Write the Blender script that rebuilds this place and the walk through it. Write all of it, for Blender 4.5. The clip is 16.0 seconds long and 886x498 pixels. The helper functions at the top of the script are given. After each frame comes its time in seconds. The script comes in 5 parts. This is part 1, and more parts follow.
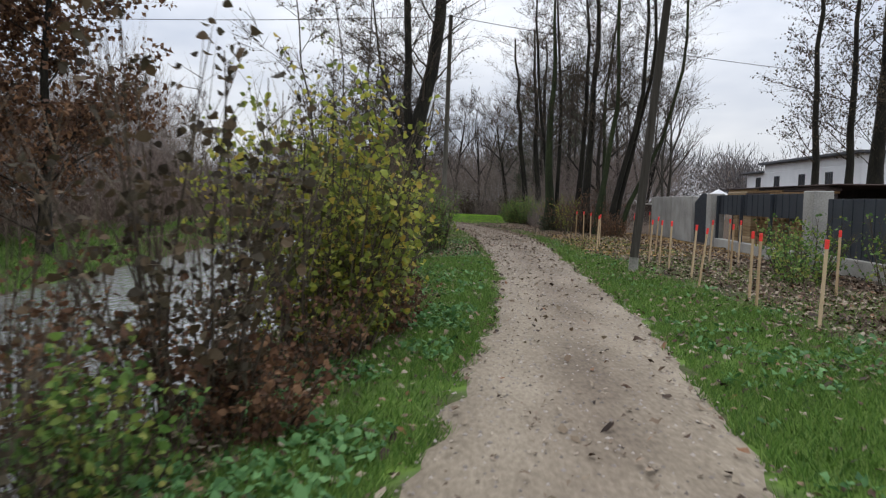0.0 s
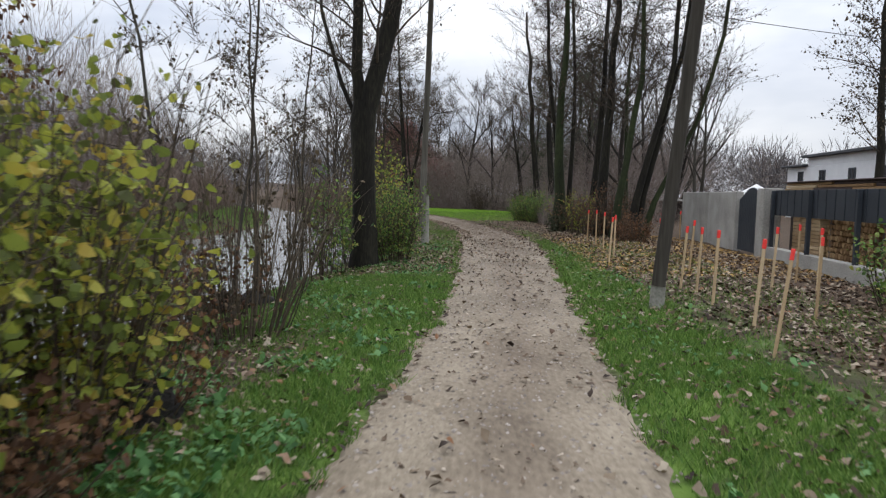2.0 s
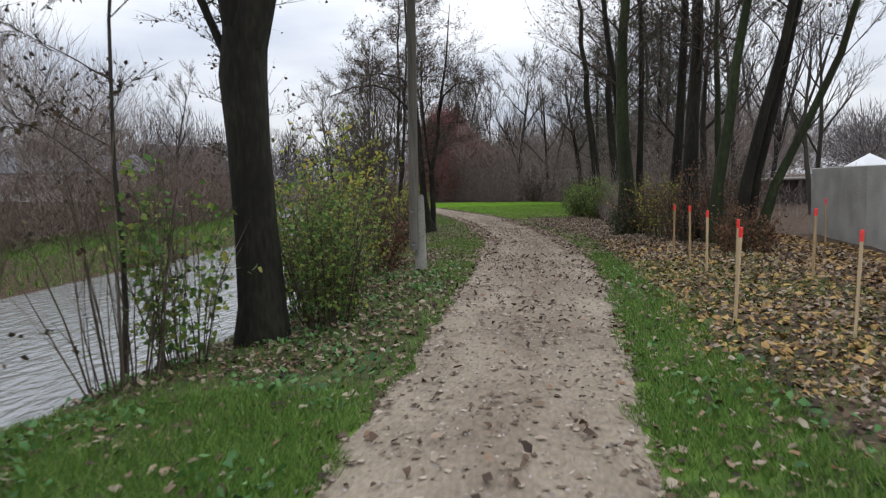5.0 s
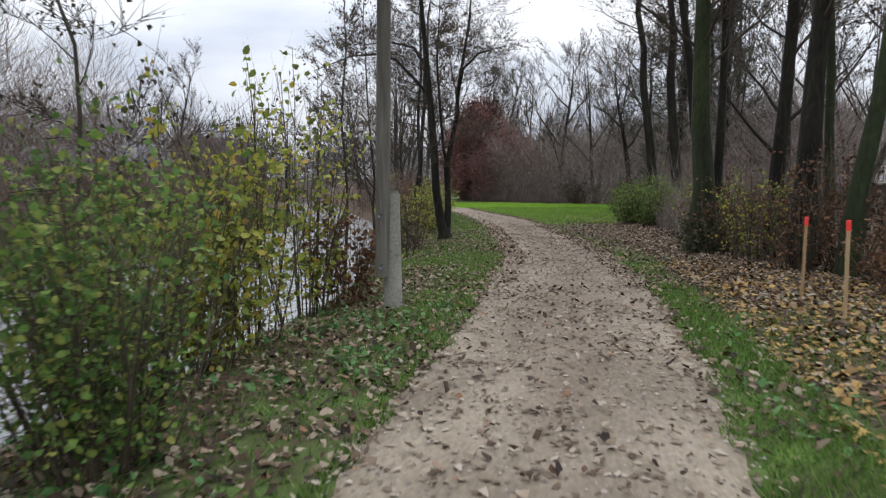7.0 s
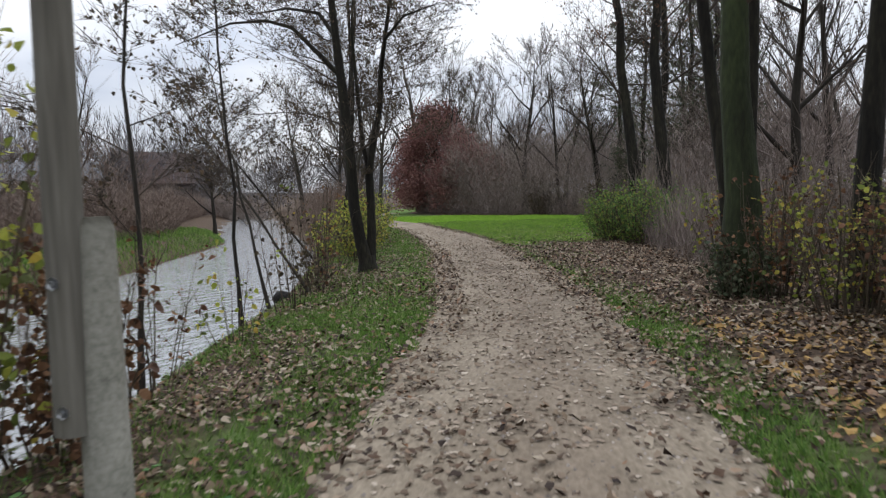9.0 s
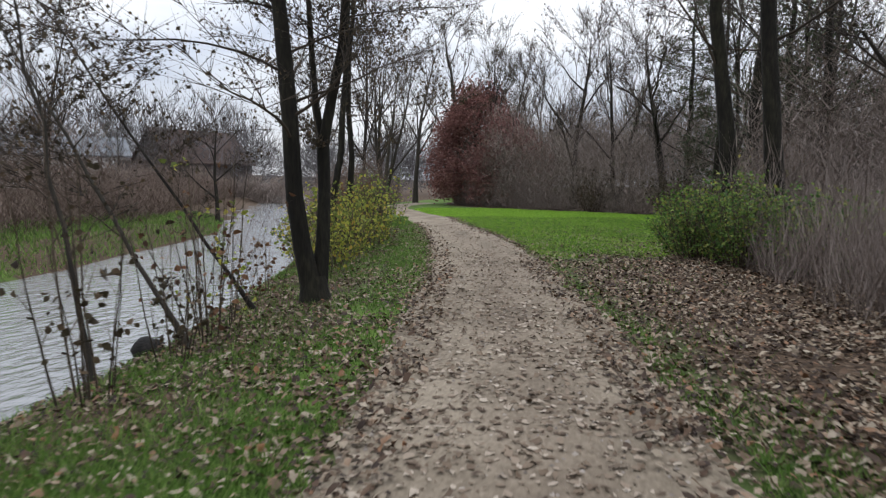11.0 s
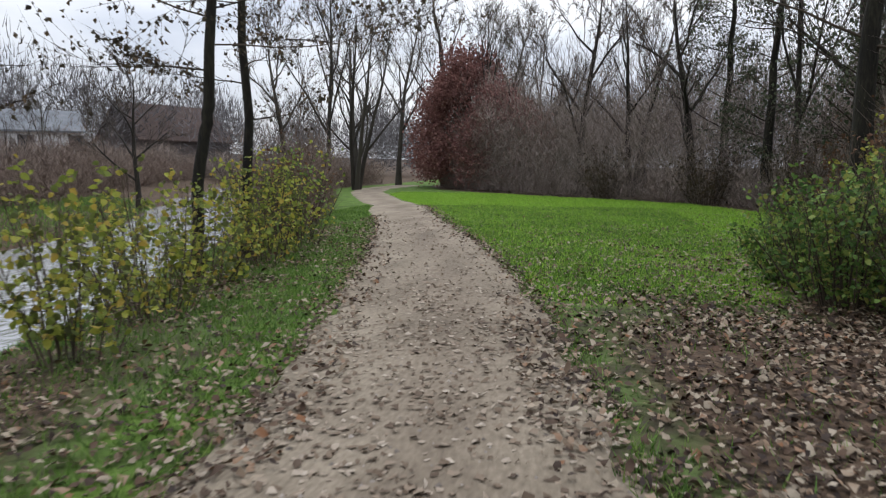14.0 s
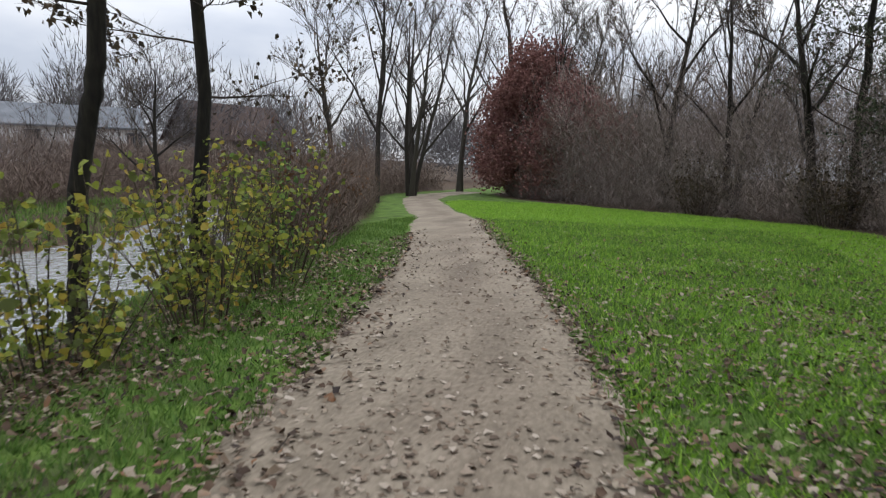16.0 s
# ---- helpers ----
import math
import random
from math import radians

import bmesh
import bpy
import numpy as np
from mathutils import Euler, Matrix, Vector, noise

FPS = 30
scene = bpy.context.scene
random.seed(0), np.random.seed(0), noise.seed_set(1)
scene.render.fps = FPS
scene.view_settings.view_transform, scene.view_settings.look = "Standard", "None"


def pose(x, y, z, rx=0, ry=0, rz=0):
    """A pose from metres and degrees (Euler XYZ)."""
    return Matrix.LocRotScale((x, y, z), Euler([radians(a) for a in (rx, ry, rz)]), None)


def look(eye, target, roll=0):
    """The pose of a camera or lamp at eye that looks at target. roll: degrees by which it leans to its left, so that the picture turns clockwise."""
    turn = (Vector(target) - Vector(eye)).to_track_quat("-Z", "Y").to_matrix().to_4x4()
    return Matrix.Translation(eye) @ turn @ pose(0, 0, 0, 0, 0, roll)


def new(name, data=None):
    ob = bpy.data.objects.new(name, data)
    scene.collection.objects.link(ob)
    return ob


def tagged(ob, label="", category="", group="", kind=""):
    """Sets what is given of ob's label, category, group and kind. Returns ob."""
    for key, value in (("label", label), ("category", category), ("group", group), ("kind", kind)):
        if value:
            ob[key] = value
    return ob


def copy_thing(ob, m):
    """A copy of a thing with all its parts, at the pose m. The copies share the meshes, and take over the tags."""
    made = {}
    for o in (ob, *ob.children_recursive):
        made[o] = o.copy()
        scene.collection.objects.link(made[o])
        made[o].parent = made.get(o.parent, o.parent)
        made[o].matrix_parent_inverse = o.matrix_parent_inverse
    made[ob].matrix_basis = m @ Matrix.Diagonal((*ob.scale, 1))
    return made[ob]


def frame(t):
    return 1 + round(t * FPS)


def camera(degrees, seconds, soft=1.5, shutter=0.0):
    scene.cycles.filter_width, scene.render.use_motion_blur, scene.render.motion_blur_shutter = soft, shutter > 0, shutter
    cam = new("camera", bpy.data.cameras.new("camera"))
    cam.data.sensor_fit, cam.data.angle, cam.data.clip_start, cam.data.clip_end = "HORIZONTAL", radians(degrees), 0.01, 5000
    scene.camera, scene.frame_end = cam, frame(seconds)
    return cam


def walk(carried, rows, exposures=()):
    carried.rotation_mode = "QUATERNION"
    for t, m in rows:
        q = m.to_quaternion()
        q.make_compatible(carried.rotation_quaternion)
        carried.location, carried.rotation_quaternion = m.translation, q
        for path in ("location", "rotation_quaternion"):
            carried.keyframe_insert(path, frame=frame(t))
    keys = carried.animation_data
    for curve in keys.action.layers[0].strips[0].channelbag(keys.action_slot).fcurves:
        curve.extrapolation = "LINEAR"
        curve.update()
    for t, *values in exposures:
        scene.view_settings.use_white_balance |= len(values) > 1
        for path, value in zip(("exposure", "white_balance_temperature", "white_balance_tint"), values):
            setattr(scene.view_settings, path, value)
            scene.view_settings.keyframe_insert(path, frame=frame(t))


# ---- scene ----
PATH = [
    (0, (0.368, -0.081, 1.494), (0.372, 1.913, 1.348), 0.9),
    (0.5, (0.745, 1.208, 1.494), (0.761, 3.202, 1.338), 0.6),
    (1, (1.162, 2.392, 1.48), (1.184, 4.385, 1.316), 0.5),
    (1.5, (1.475, 3.629, 1.477), (1.46, 5.622, 1.311), 1.1),
    (2, (1.786, 4.844, 1.525), (1.716, 6.836, 1.361), 1.2),
    (2.5, (2.03, 5.981, 1.52), (1.932, 7.973, 1.371), 1.0),
    (3, (2.243, 7.174, 1.592), (2.128, 9.166, 1.449), 0.2),
    (3.5, (2.476, 8.487, 1.635), (2.328, 10.475, 1.474), -0.6),
    (4, (2.619, 9.72, 1.602), (2.413, 11.701, 1.422), -1.2),
    (4.2, (2.647, 10.218, 1.634), (2.419, 12.196, 1.444), -1.7),
    (6.3, (2.824, 15.372, 1.544), (2.5, 17.337, 1.361), -1.0),
    (6.5, (2.815, 15.913, 1.525), (2.474, 17.874, 1.336), -0.9),
    (7, (2.808, 17.131, 1.524), (2.43, 19.086, 1.336), -0.7),
    (7.5, (2.751, 18.526, 1.506), (2.335, 20.475, 1.343), -0.9),
    (8, (2.711, 19.738, 1.493), (2.313, 21.692, 1.347), -1.3),
    (8.5, (2.72, 21.095, 1.503), (2.387, 23.061, 1.354), -1.9),
    (9, (2.773, 22.416, 1.503), (2.491, 24.39, 1.347), -2.0),
    (11.3, (2.755, 28.871, 1.518), (2.298, 30.808, 1.322), 0.1),
    (11.5, (2.635, 29.427, 1.529), (2.142, 31.354, 1.326), -0.2),
    (12, (2.442, 30.453, 1.520), (1.911, 32.369, 1.303), -0.4),
    (12.5, (2.304, 31.629, 1.524), (1.778, 33.546, 1.301), -0),
    (13, (2.227, 32.668, 1.503), (1.724, 34.590, 1.276), 0.1),
    (13.5, (2.220, 33.812, 1.499), (1.763, 35.746, 1.267), -0),
    (14, (2.210, 34.903, 1.504), (1.799, 36.845, 1.262), 0.2),
    (14.5, (2.181, 36.034, 1.488), (1.771, 37.975, 1.234), 0.5),
    (15, (2.056, 37.178, 1.474), (1.574, 39.102, 1.222), 0.9),
    (15.5, (1.847, 38.208, 1.492), (1.283, 40.111, 1.248), 1.2),
    (16, (1.561, 39.238, 1.512), (0.961, 41.132, 1.282), 1.4),
]
cam = camera(66.0, 16.0, soft=1.2, shutter=0.3)
walk(cam, [(t, look(eye, aim, roll)) for t, eye, aim, roll in PATH], [(0, 0.13), (0.5, 0.18), (1.5, 0.28), (2.5, 0.2), (3.5, 0.1), (4.2, 0.17), (6.5, 0.3), (7.5, 0.36), (8.5, 0.22), (9, 0.28), (12, 0.3), (15, 0.32), (16, 0.24)])

# ---- light ----
world = bpy.data.worlds.new("overcast_sky")
scene.world = world
world.use_nodes = True
wn, wl = world.node_tree.nodes, world.node_tree.links
wn.clear()
w_out = wn.new("ShaderNodeOutputWorld")
w_bg = wn.new("ShaderNodeBackground")
w_sky = wn.new("ShaderNodeTexSky")
w_sky.sky_type = "NISHITA"
w_sky.sun_disc = False
w_sky.sun_elevation, w_sky.sun_rotation = radians(62), radians(10)
w_gain = wn.new("ShaderNodeMix")
w_gain.data_type, w_gain.blend_type = "RGBA", "MULTIPLY"
w_gain.inputs["Factor"].default_value = 1.0
w_gain.inputs["B"].default_value = (0.10, 0.10, 0.10, 1)
w_co = wn.new("ShaderNodeTexCoord")
w_map = wn.new("ShaderNodeMapping")
w_map.inputs["Scale"].default_value = (1.6, 1.6, 5.0)
w_noise = wn.new("ShaderNodeTexNoise")
w_noise.inputs["Scale"].default_value = 1.5
w_noise.inputs["Detail"].default_value = 5
w_ramp = wn.new("ShaderNodeValToRGB")
w_ramp.color_ramp.elements[0].position, w_ramp.color_ramp.elements[0].color = 0.36, (0.58, 0.63, 0.74, 1)
w_ramp.color_ramp.elements[1].position, w_ramp.color_ramp.elements[1].color = 0.62, (0.93, 0.95, 1.0, 1)
w_mix = wn.new("ShaderNodeMix")
w_mix.data_type = "RGBA"
w_mix.inputs["Factor"].default_value = 0.9
wl.new(w_sky.outputs[0], w_gain.inputs["A"])
wl.new(w_co.outputs["Generated"], w_map.inputs[0])
wl.new(w_map.outputs[0], w_noise.inputs["Vector"])
wl.new(w_noise.outputs[0], w_ramp.inputs[0])
wl.new(w_gain.outputs["Result"], w_mix.inputs["A"])
wl.new(w_ramp.outputs[0], w_mix.inputs["B"])
wl.new(w_mix.outputs["Result"], w_bg.inputs[0])
w_xyz = wn.new("ShaderNodeSeparateXYZ")
w_rise = wn.new("ShaderNodeMath")
w_rise.operation, w_rise.use_clamp = "MULTIPLY_ADD", False
w_rise.inputs[1].default_value, w_rise.inputs[2].default_value = 1.3, 0.74
wl.new(w_co.outputs["Generated"], w_xyz.inputs[0])
wl.new(w_xyz.outputs["Z"], w_rise.inputs[0])
wl.new(w_rise.outputs[0], w_bg.inputs[1])
wl.new(w_bg.outputs[0], w_out.inputs[0])

sun = new("sun", bpy.data.lights.new("sun", "SUN"))
sun.data.energy, sun.data.angle, sun.data.color = 0.6, radians(50), (1.0, 0.96, 0.9)
sun.matrix_world = look((0, 0, 60), (-4, -20, 20))


# ---- materials ----
def material(name, stops, scale=6.0, fine=40.0, rough=0.85, bump=0.3, depth=0.01, island=False, each=False, metal=0.0, spec=0.3, stretch=(1, 1, 1), thin=0.0):
    """Two scales of noise over a ramp of colours; island: each joined piece has its own shade; each: each object has."""
    m = bpy.data.materials.new(name)
    m.use_nodes = True
    n, l = m.node_tree.nodes, m.node_tree.links
    b = n["Principled BSDF"]
    b.inputs["Roughness"].default_value, b.inputs["Metallic"].default_value = rough, metal
    b.inputs["Specular IOR Level"].default_value = spec
    co = n.new("ShaderNodeTexCoord")
    mp = n.new("ShaderNodeMapping")
    mp.inputs["Scale"].default_value = stretch
    l.new(co.outputs["Object"], mp.inputs[0])
    big, small = n.new("ShaderNodeTexNoise"), n.new("ShaderNodeTexNoise")
    big.inputs["Scale"].default_value, small.inputs["Scale"].default_value = scale, fine
    big.inputs["Detail"].default_value = small.inputs["Detail"].default_value = 4
    l.new(mp.outputs[0], big.inputs["Vector"])
    l.new(mp.outputs[0], small.inputs["Vector"])
    mean = n.new("ShaderNodeMix")
    mean.inputs["Factor"].default_value = 0.45
    l.new(big.outputs[0], mean.inputs["A"])
    l.new(small.outputs[0], mean.inputs["B"])
    value = mean.outputs["Result"]
    if island or each:
        info = n.new("ShaderNodeNewGeometry") if island else n.new("ShaderNodeObjectInfo")
        blend = n.new("ShaderNodeMix")
        blend.inputs["Factor"].default_value = 0.75 if island else 0.4
        l.new(value, blend.inputs["A"])
        l.new(info.outputs["Random Per Island" if island else "Random"], blend.inputs["B"])
        value = blend.outputs["Result"]
    ramp = n.new("ShaderNodeValToRGB")
    lo, hi = (0.12, 0.88) if island else (0.33, 0.67)
    ramp.color_ramp.elements[0].position, ramp.color_ramp.elements[1].position = lo, hi
    ramp.color_ramp.elements[0].color, ramp.color_ramp.elements[1].color = (*stops[0], 1), (*stops[-1], 1)
    for i, c in enumerate(stops[1:-1], 1):
        ramp.color_ramp.elements.new(lo + (hi - lo) * i / (len(stops) - 1)).color = (*c, 1)
    l.new(value, ramp.inputs[0])
    l.new(ramp.outputs[0], b.inputs["Base Color"])
    if bump:
        bp = n.new("ShaderNodeBump")
        bp.inputs["Strength"].default_value, bp.inputs["Distance"].default_value = bump, depth
        l.new(small.outputs[0], bp.inputs["Height"])
        l.new(bp.outputs[0], b.inputs["Normal"])
    if thin:
        tr = n.new("ShaderNodeBsdfTranslucent")
        l.new(ramp.outputs[0], tr.inputs[0])
        mx = n.new("ShaderNodeMixShader")
        mx.inputs[0].default_value = thin
        l.new(b.outputs[0], mx.inputs[1])
        l.new(tr.outputs[0], mx.inputs[2])
        l.new(mx.outputs[0], n["Material Output"].inputs[0])
    return m


def ground_material():
    """Soil, turf and woodland floor, blended by the painted plan (zone: red turf, green woodland floor) with ragged borders."""
    m = bpy.data.materials.new("grass_and_soil")
    m.use_nodes = True
    n, l = m.node_tree.nodes, m.node_tree.links
    b = n["Principled BSDF"]
    b.inputs["Roughness"].default_value, b.inputs["Specular IOR Level"].default_value = 0.95, 0.2
    co = n.new("ShaderNodeTexCoord")

    def cloud(scale, detail=5):
        t = n.new("ShaderNodeTexNoise")
        t.inputs["Scale"].default_value, t.inputs["Detail"].default_value = scale, detail
        l.new(co.outputs["Object"], t.inputs["Vector"])
        return t.outputs[0]

    def ramp(value, stops):
        r = n.new("ShaderNodeValToRGB")
        e = r.color_ramp.elements
        e[0].position, e[0].color, e[1].position, e[1].color = 0.33, (*stops[0], 1), 0.67, (*stops[-1], 1)
        e.new(0.5).color = (*stops[1], 1)
        l.new(value, r.inputs[0])
        return r.outputs[0]

    def blend(a, c, factor):
        x = n.new("ShaderNodeMix")
        x.data_type = "RGBA"
        l.new(factor, x.inputs["Factor"])
        l.new(a, x.inputs["A"])
        l.new(c, x.inputs["B"])
        return x.outputs["Result"]

    def ragged(value, rough):
        a = n.new("ShaderNodeMath")
        a.operation = "MULTIPLY_ADD"
        a.inputs[1].default_value = 1.1
        l.new(rough, a.inputs[0])
        l.new(value, a.inputs[2])
        r = n.new("ShaderNodeMapRange")
        r.inputs["From Min"].default_value, r.inputs["From Max"].default_value = 0.85, 1.25
        l.new(a.outputs[0], r.inputs["Value"])
        return r.outputs[0]

    zone = n.new("ShaderNodeAttribute")
    zone.attribute_name = "zone"
    parts = n.new("ShaderNodeSeparateColor")
    l.new(zone.outputs["Color"], parts.inputs[0])
    mid, fine = cloud(2.2), cloud(16)
    soil = ramp(mid, [(0.05, 0.04, 0.026), (0.07, 0.085, 0.03), (0.085, 0.135, 0.036)])
    turf = ramp(mid, [(0.05, 0.085, 0.018), (0.08, 0.14, 0.024), (0.12, 0.195, 0.034)])
    floor = ramp(fine, [(0.035, 0.025, 0.018), (0.075, 0.05, 0.033), (0.125, 0.086, 0.055)])
    col = blend(soil, turf, ragged(parts.outputs[0], mid))
    col = blend(col, floor, ragged(parts.outputs[1], mid))
    l.new(col, b.inputs["Base Color"])
    bp = n.new("ShaderNodeBump")
    bp.inputs["Strength"].default_value, bp.inputs["Distance"].default_value = 0.7, 0.03
    l.new(fine, bp.inputs["Height"])
    l.new(bp.outputs[0], b.inputs["Normal"])
    return m


M_GROUND = ground_material()
M_PATH = material("fine_gravel", [(0.145, 0.117, 0.085), (0.23, 0.19, 0.14), (0.325, 0.276, 0.208)], 1.5, 30, 0.92, 0.6, 0.015, stretch=(1, 0.4, 1))
pn, pl = M_PATH.node_tree.nodes, M_PATH.node_tree.links
p_track, p_mix, p_speck, p_fac = (pn.new("ShaderNodeAttribute"), pn.new("ShaderNodeMix"), pn.new("ShaderNodeTexNoise"), pn.new("ShaderNodeMath"))
p_track.attribute_name = "track"
p_speck.inputs["Scale"].default_value, p_speck.inputs["Detail"].default_value = 7.0, 6
p_fac.operation = "MULTIPLY"
p_mix.data_type, p_mix.blend_type = "RGBA", "MULTIPLY"
p_mix.inputs["B"].default_value = (0.52, 0.46, 0.45, 1)
pl.new(p_track.outputs["Fac"], p_fac.inputs[0])
pl.new(p_speck.outputs[0], p_fac.inputs[1])
pl.new(p_fac.outputs[0], p_mix.inputs["Factor"])
pl.new(pn["Principled BSDF"].inputs["Base Color"].links[0].from_socket, p_mix.inputs["A"])
pl.new(p_mix.outputs["Result"], pn["Principled BSDF"].inputs["Base Color"])
M_BARK = material("dark_bark", [(0.006, 0.0055, 0.0045), (0.016, 0.014, 0.010), (0.034, 0.032, 0.020)], 3, 22, 0.95, 0.9, 0.02, stretch=(1, 1, 0.25))
M_BARK2 = material("grey_bark", [(0.018, 0.015, 0.012), (0.036, 0.031, 0.025), (0.06, 0.054, 0.043)], 3, 24, 0.95, 0.8, 0.015, each=True, stretch=(1, 1, 0.25))
M_TWIG = material("twigs", [(0.02, 0.015, 0.011), (0.045, 0.034, 0.025), (0.07, 0.055, 0.04)], 2, 20, 0.95, 0, island=True)
M_MOSS = material("mossy_bark", [(0.014, 0.015, 0.008), (0.026, 0.034, 0.014), (0.045, 0.06, 0.022)], 2, 20, 0.95, 0.9, 0.02, stretch=(1, 1, 0.3))
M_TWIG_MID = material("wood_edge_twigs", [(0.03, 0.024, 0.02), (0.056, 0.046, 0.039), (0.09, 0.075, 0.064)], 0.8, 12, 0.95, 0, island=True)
M_STEM = material("shrub_stems", [(0.035, 0.027, 0.018), (0.075, 0.058, 0.04), (0.12, 0.096, 0.066)], 2, 20, 0.95, 0, island=True)
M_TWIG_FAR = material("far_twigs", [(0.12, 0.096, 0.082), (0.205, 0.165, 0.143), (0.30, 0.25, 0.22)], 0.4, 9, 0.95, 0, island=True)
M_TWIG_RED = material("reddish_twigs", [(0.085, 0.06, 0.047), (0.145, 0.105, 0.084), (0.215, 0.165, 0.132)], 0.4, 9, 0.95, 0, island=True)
# neutral grey instead of brown: the haze of distance is put into the colour
M_TWIG_HAZED = material("hazed_far_twigs", [(0.075, 0.07, 0.072), (0.125, 0.118, 0.12), (0.18, 0.172, 0.175)], 0.2, 5, 0.95, 0, island=True)
M_LEAF_YG = material("yellow_green_leaves", [(0.065, 0.07, 0.025), (0.14, 0.18, 0.038), (0.25, 0.30, 0.052), (0.40, 0.42, 0.07), (0.44, 0.30, 0.06)], 2, 20, 0.6, 0, island=True, thin=0.42)
M_LEAF_G = material("green_leaves", [(0.05, 0.105, 0.03), (0.105, 0.20, 0.044), (0.19, 0.30, 0.065), (0.32, 0.31, 0.075)], 2, 20, 0.6, 0, island=True, thin=0.35)
M_LEAF_IVY = material("ivy_leaves", [(0.03, 0.045, 0.022), (0.06, 0.075, 0.038), (0.10, 0.105, 0.06)], 1, 12, 0.7, 0, island=True, thin=0.2)
M_LEAF_DK = material("withered_leaves", [(0.028, 0.02, 0.014), (0.06, 0.05, 0.028), (0.12, 0.08, 0.045)], 2, 20, 0.8, 0, island=True, thin=0.2)
M_LEAF_RU = material("rusty_leaves", [(0.06, 0.032, 0.02), (0.13, 0.065, 0.034), (0.22, 0.12, 0.06)], 1, 12, 0.8, 0, island=True, thin=0.2)
M_LEAF_RED = material("copper_beech_leaves", [(0.14, 0.062, 0.055), (0.215, 0.10, 0.088), (0.29, 0.155, 0.13)], 0.5, 8, 0.8, 0, island=True, thin=0.2)
M_LITTER = material("fallen_leaves", [(0.02, 0.012, 0.009), (0.045, 0.027, 0.017), (0.09, 0.052, 0.031), (0.17, 0.125, 0.082), (0.33, 0.28, 0.21), (0.18, 0.08, 0.034)], 2, 25, 0.75, 0.2, 0.004, island=True)
M_LITTER_PATH = material("trodden_leaves", [(0.075, 0.05, 0.034), (0.14, 0.1, 0.068), (0.235, 0.18, 0.13), (0.42, 0.36, 0.29)], 2, 25, 0.8, 0.2, 0.004, island=True)
M_LITTER_Y = material("fallen_golden_leaves", [(0.14, 0.08, 0.03), (0.30, 0.18, 0.06), (0.42, 0.27, 0.09)], 2, 25, 0.75, 0.2, 0.004, island=True)
M_GRASS = material("grass_blades", [(0.045, 0.095, 0.018), (0.085, 0.175, 0.03), (0.145, 0.255, 0.045), (0.22, 0.30, 0.085)], 0.7, 8, 0.7, 0, island=True, thin=0.3)
M_MEADOW = material("meadow_grass_blades", [(0.12, 0.235, 0.024), (0.205, 0.40, 0.038), (0.285, 0.505, 0.052), (0.38, 0.53, 0.10)], 0.5, 5, 0.7, 0, island=True, thin=0.35)
M_HERB = material("ground_herbs", [(0.035, 0.10, 0.03), (0.075, 0.185, 0.05), (0.14, 0.28, 0.095)], 1, 20, 0.6, 0, island=True, thin=0.25)
M_STONE = material("small_stones", [(0.12, 0.10, 0.085), (0.22, 0.19, 0.165), (0.36, 0.32, 0.28)], 5, 60, 0.9, 0.3, 0.003, island=True)
M_POLE = material("weathered_pole_wood", [(0.025, 0.021, 0.017), (0.045, 0.039, 0.031), (0.075, 0.067, 0.055)], 3, 30, 0.9, 0.6, 0.006, stretch=(1, 1, 0.06))
M_POLE_GREY = material("grey_pole_wood", [(0.05, 0.045, 0.036), (0.09, 0.083, 0.067), (0.14, 0.13, 0.108)], 3, 30, 0.9, 0.6, 0.006, stretch=(1, 1, 0.06))
M_CONCRETE = material("concrete", [(0.22, 0.21, 0.195), (0.34, 0.33, 0.30), (0.42, 0.41, 0.385)], 1.6, 30, 0.9, 0.3, 0.004)
M_CONCRETE_OLD = material("mossy_concrete", [(0.10, 0.10, 0.08), (0.19, 0.185, 0.155), (0.27, 0.262, 0.225)], 2.2, 30, 0.95, 0.5, 0.006)
M_STAKE = material("sawn_pale_wood", [(0.34, 0.23, 0.12), (0.50, 0.36, 0.21), (0.60, 0.46, 0.29)], 5, 50, 0.8, 0.3, 0.003, each=True, stretch=(1, 1, 0.1))
M_RED = material("neon_red_paint", [(0.75, 0.035, 0.03), (0.9, 0.06, 0.05), (0.95, 0.10, 0.08)], 8, 60, 0.6, 0.1, 0.001)
M_ANTHRACITE = material("anthracite_sheet", [(0.022, 0.027, 0.034), (0.032, 0.038, 0.047), (0.045, 0.052, 0.06)], 1.5, 30, 0.55, 0.05, 0.001)
M_LOG = material("split_logs", [(0.16, 0.09, 0.04), (0.30, 0.18, 0.085), (0.40, 0.27, 0.14)], 4, 40, 0.85, 0.3, 0.005, each=True)
M_PLASTER = material("white_plaster", [(0.62, 0.63, 0.64), (0.72, 0.73, 0.74), (0.78, 0.79, 0.80)], 0.7, 20, 0.9, 0.1, 0.002)
M_ROOF_DARK = material("dark_roof_edge", [(0.05, 0.055, 0.06), (0.085, 0.09, 0.10)], 2, 20, 0.7, 0.2)
M_ROOF_RED = material("brown_roof_tiles", [(0.05, 0.036, 0.033), (0.075, 0.052, 0.046), (0.10, 0.072, 0.063)], 1, 15, 0.9, 0.5, 0.02)
M_ROOF_GREY = material("grey_metal_roof", [(0.10, 0.107, 0.12), (0.14, 0.15, 0.165), (0.185, 0.197, 0.215)], 1, 15, 0.85, 0.1)
M_BARN = material("weathered_boards", [(0.05, 0.04, 0.038), (0.085, 0.072, 0.068), (0.12, 0.105, 0.10)], 2, 20, 0.9, 0.4)
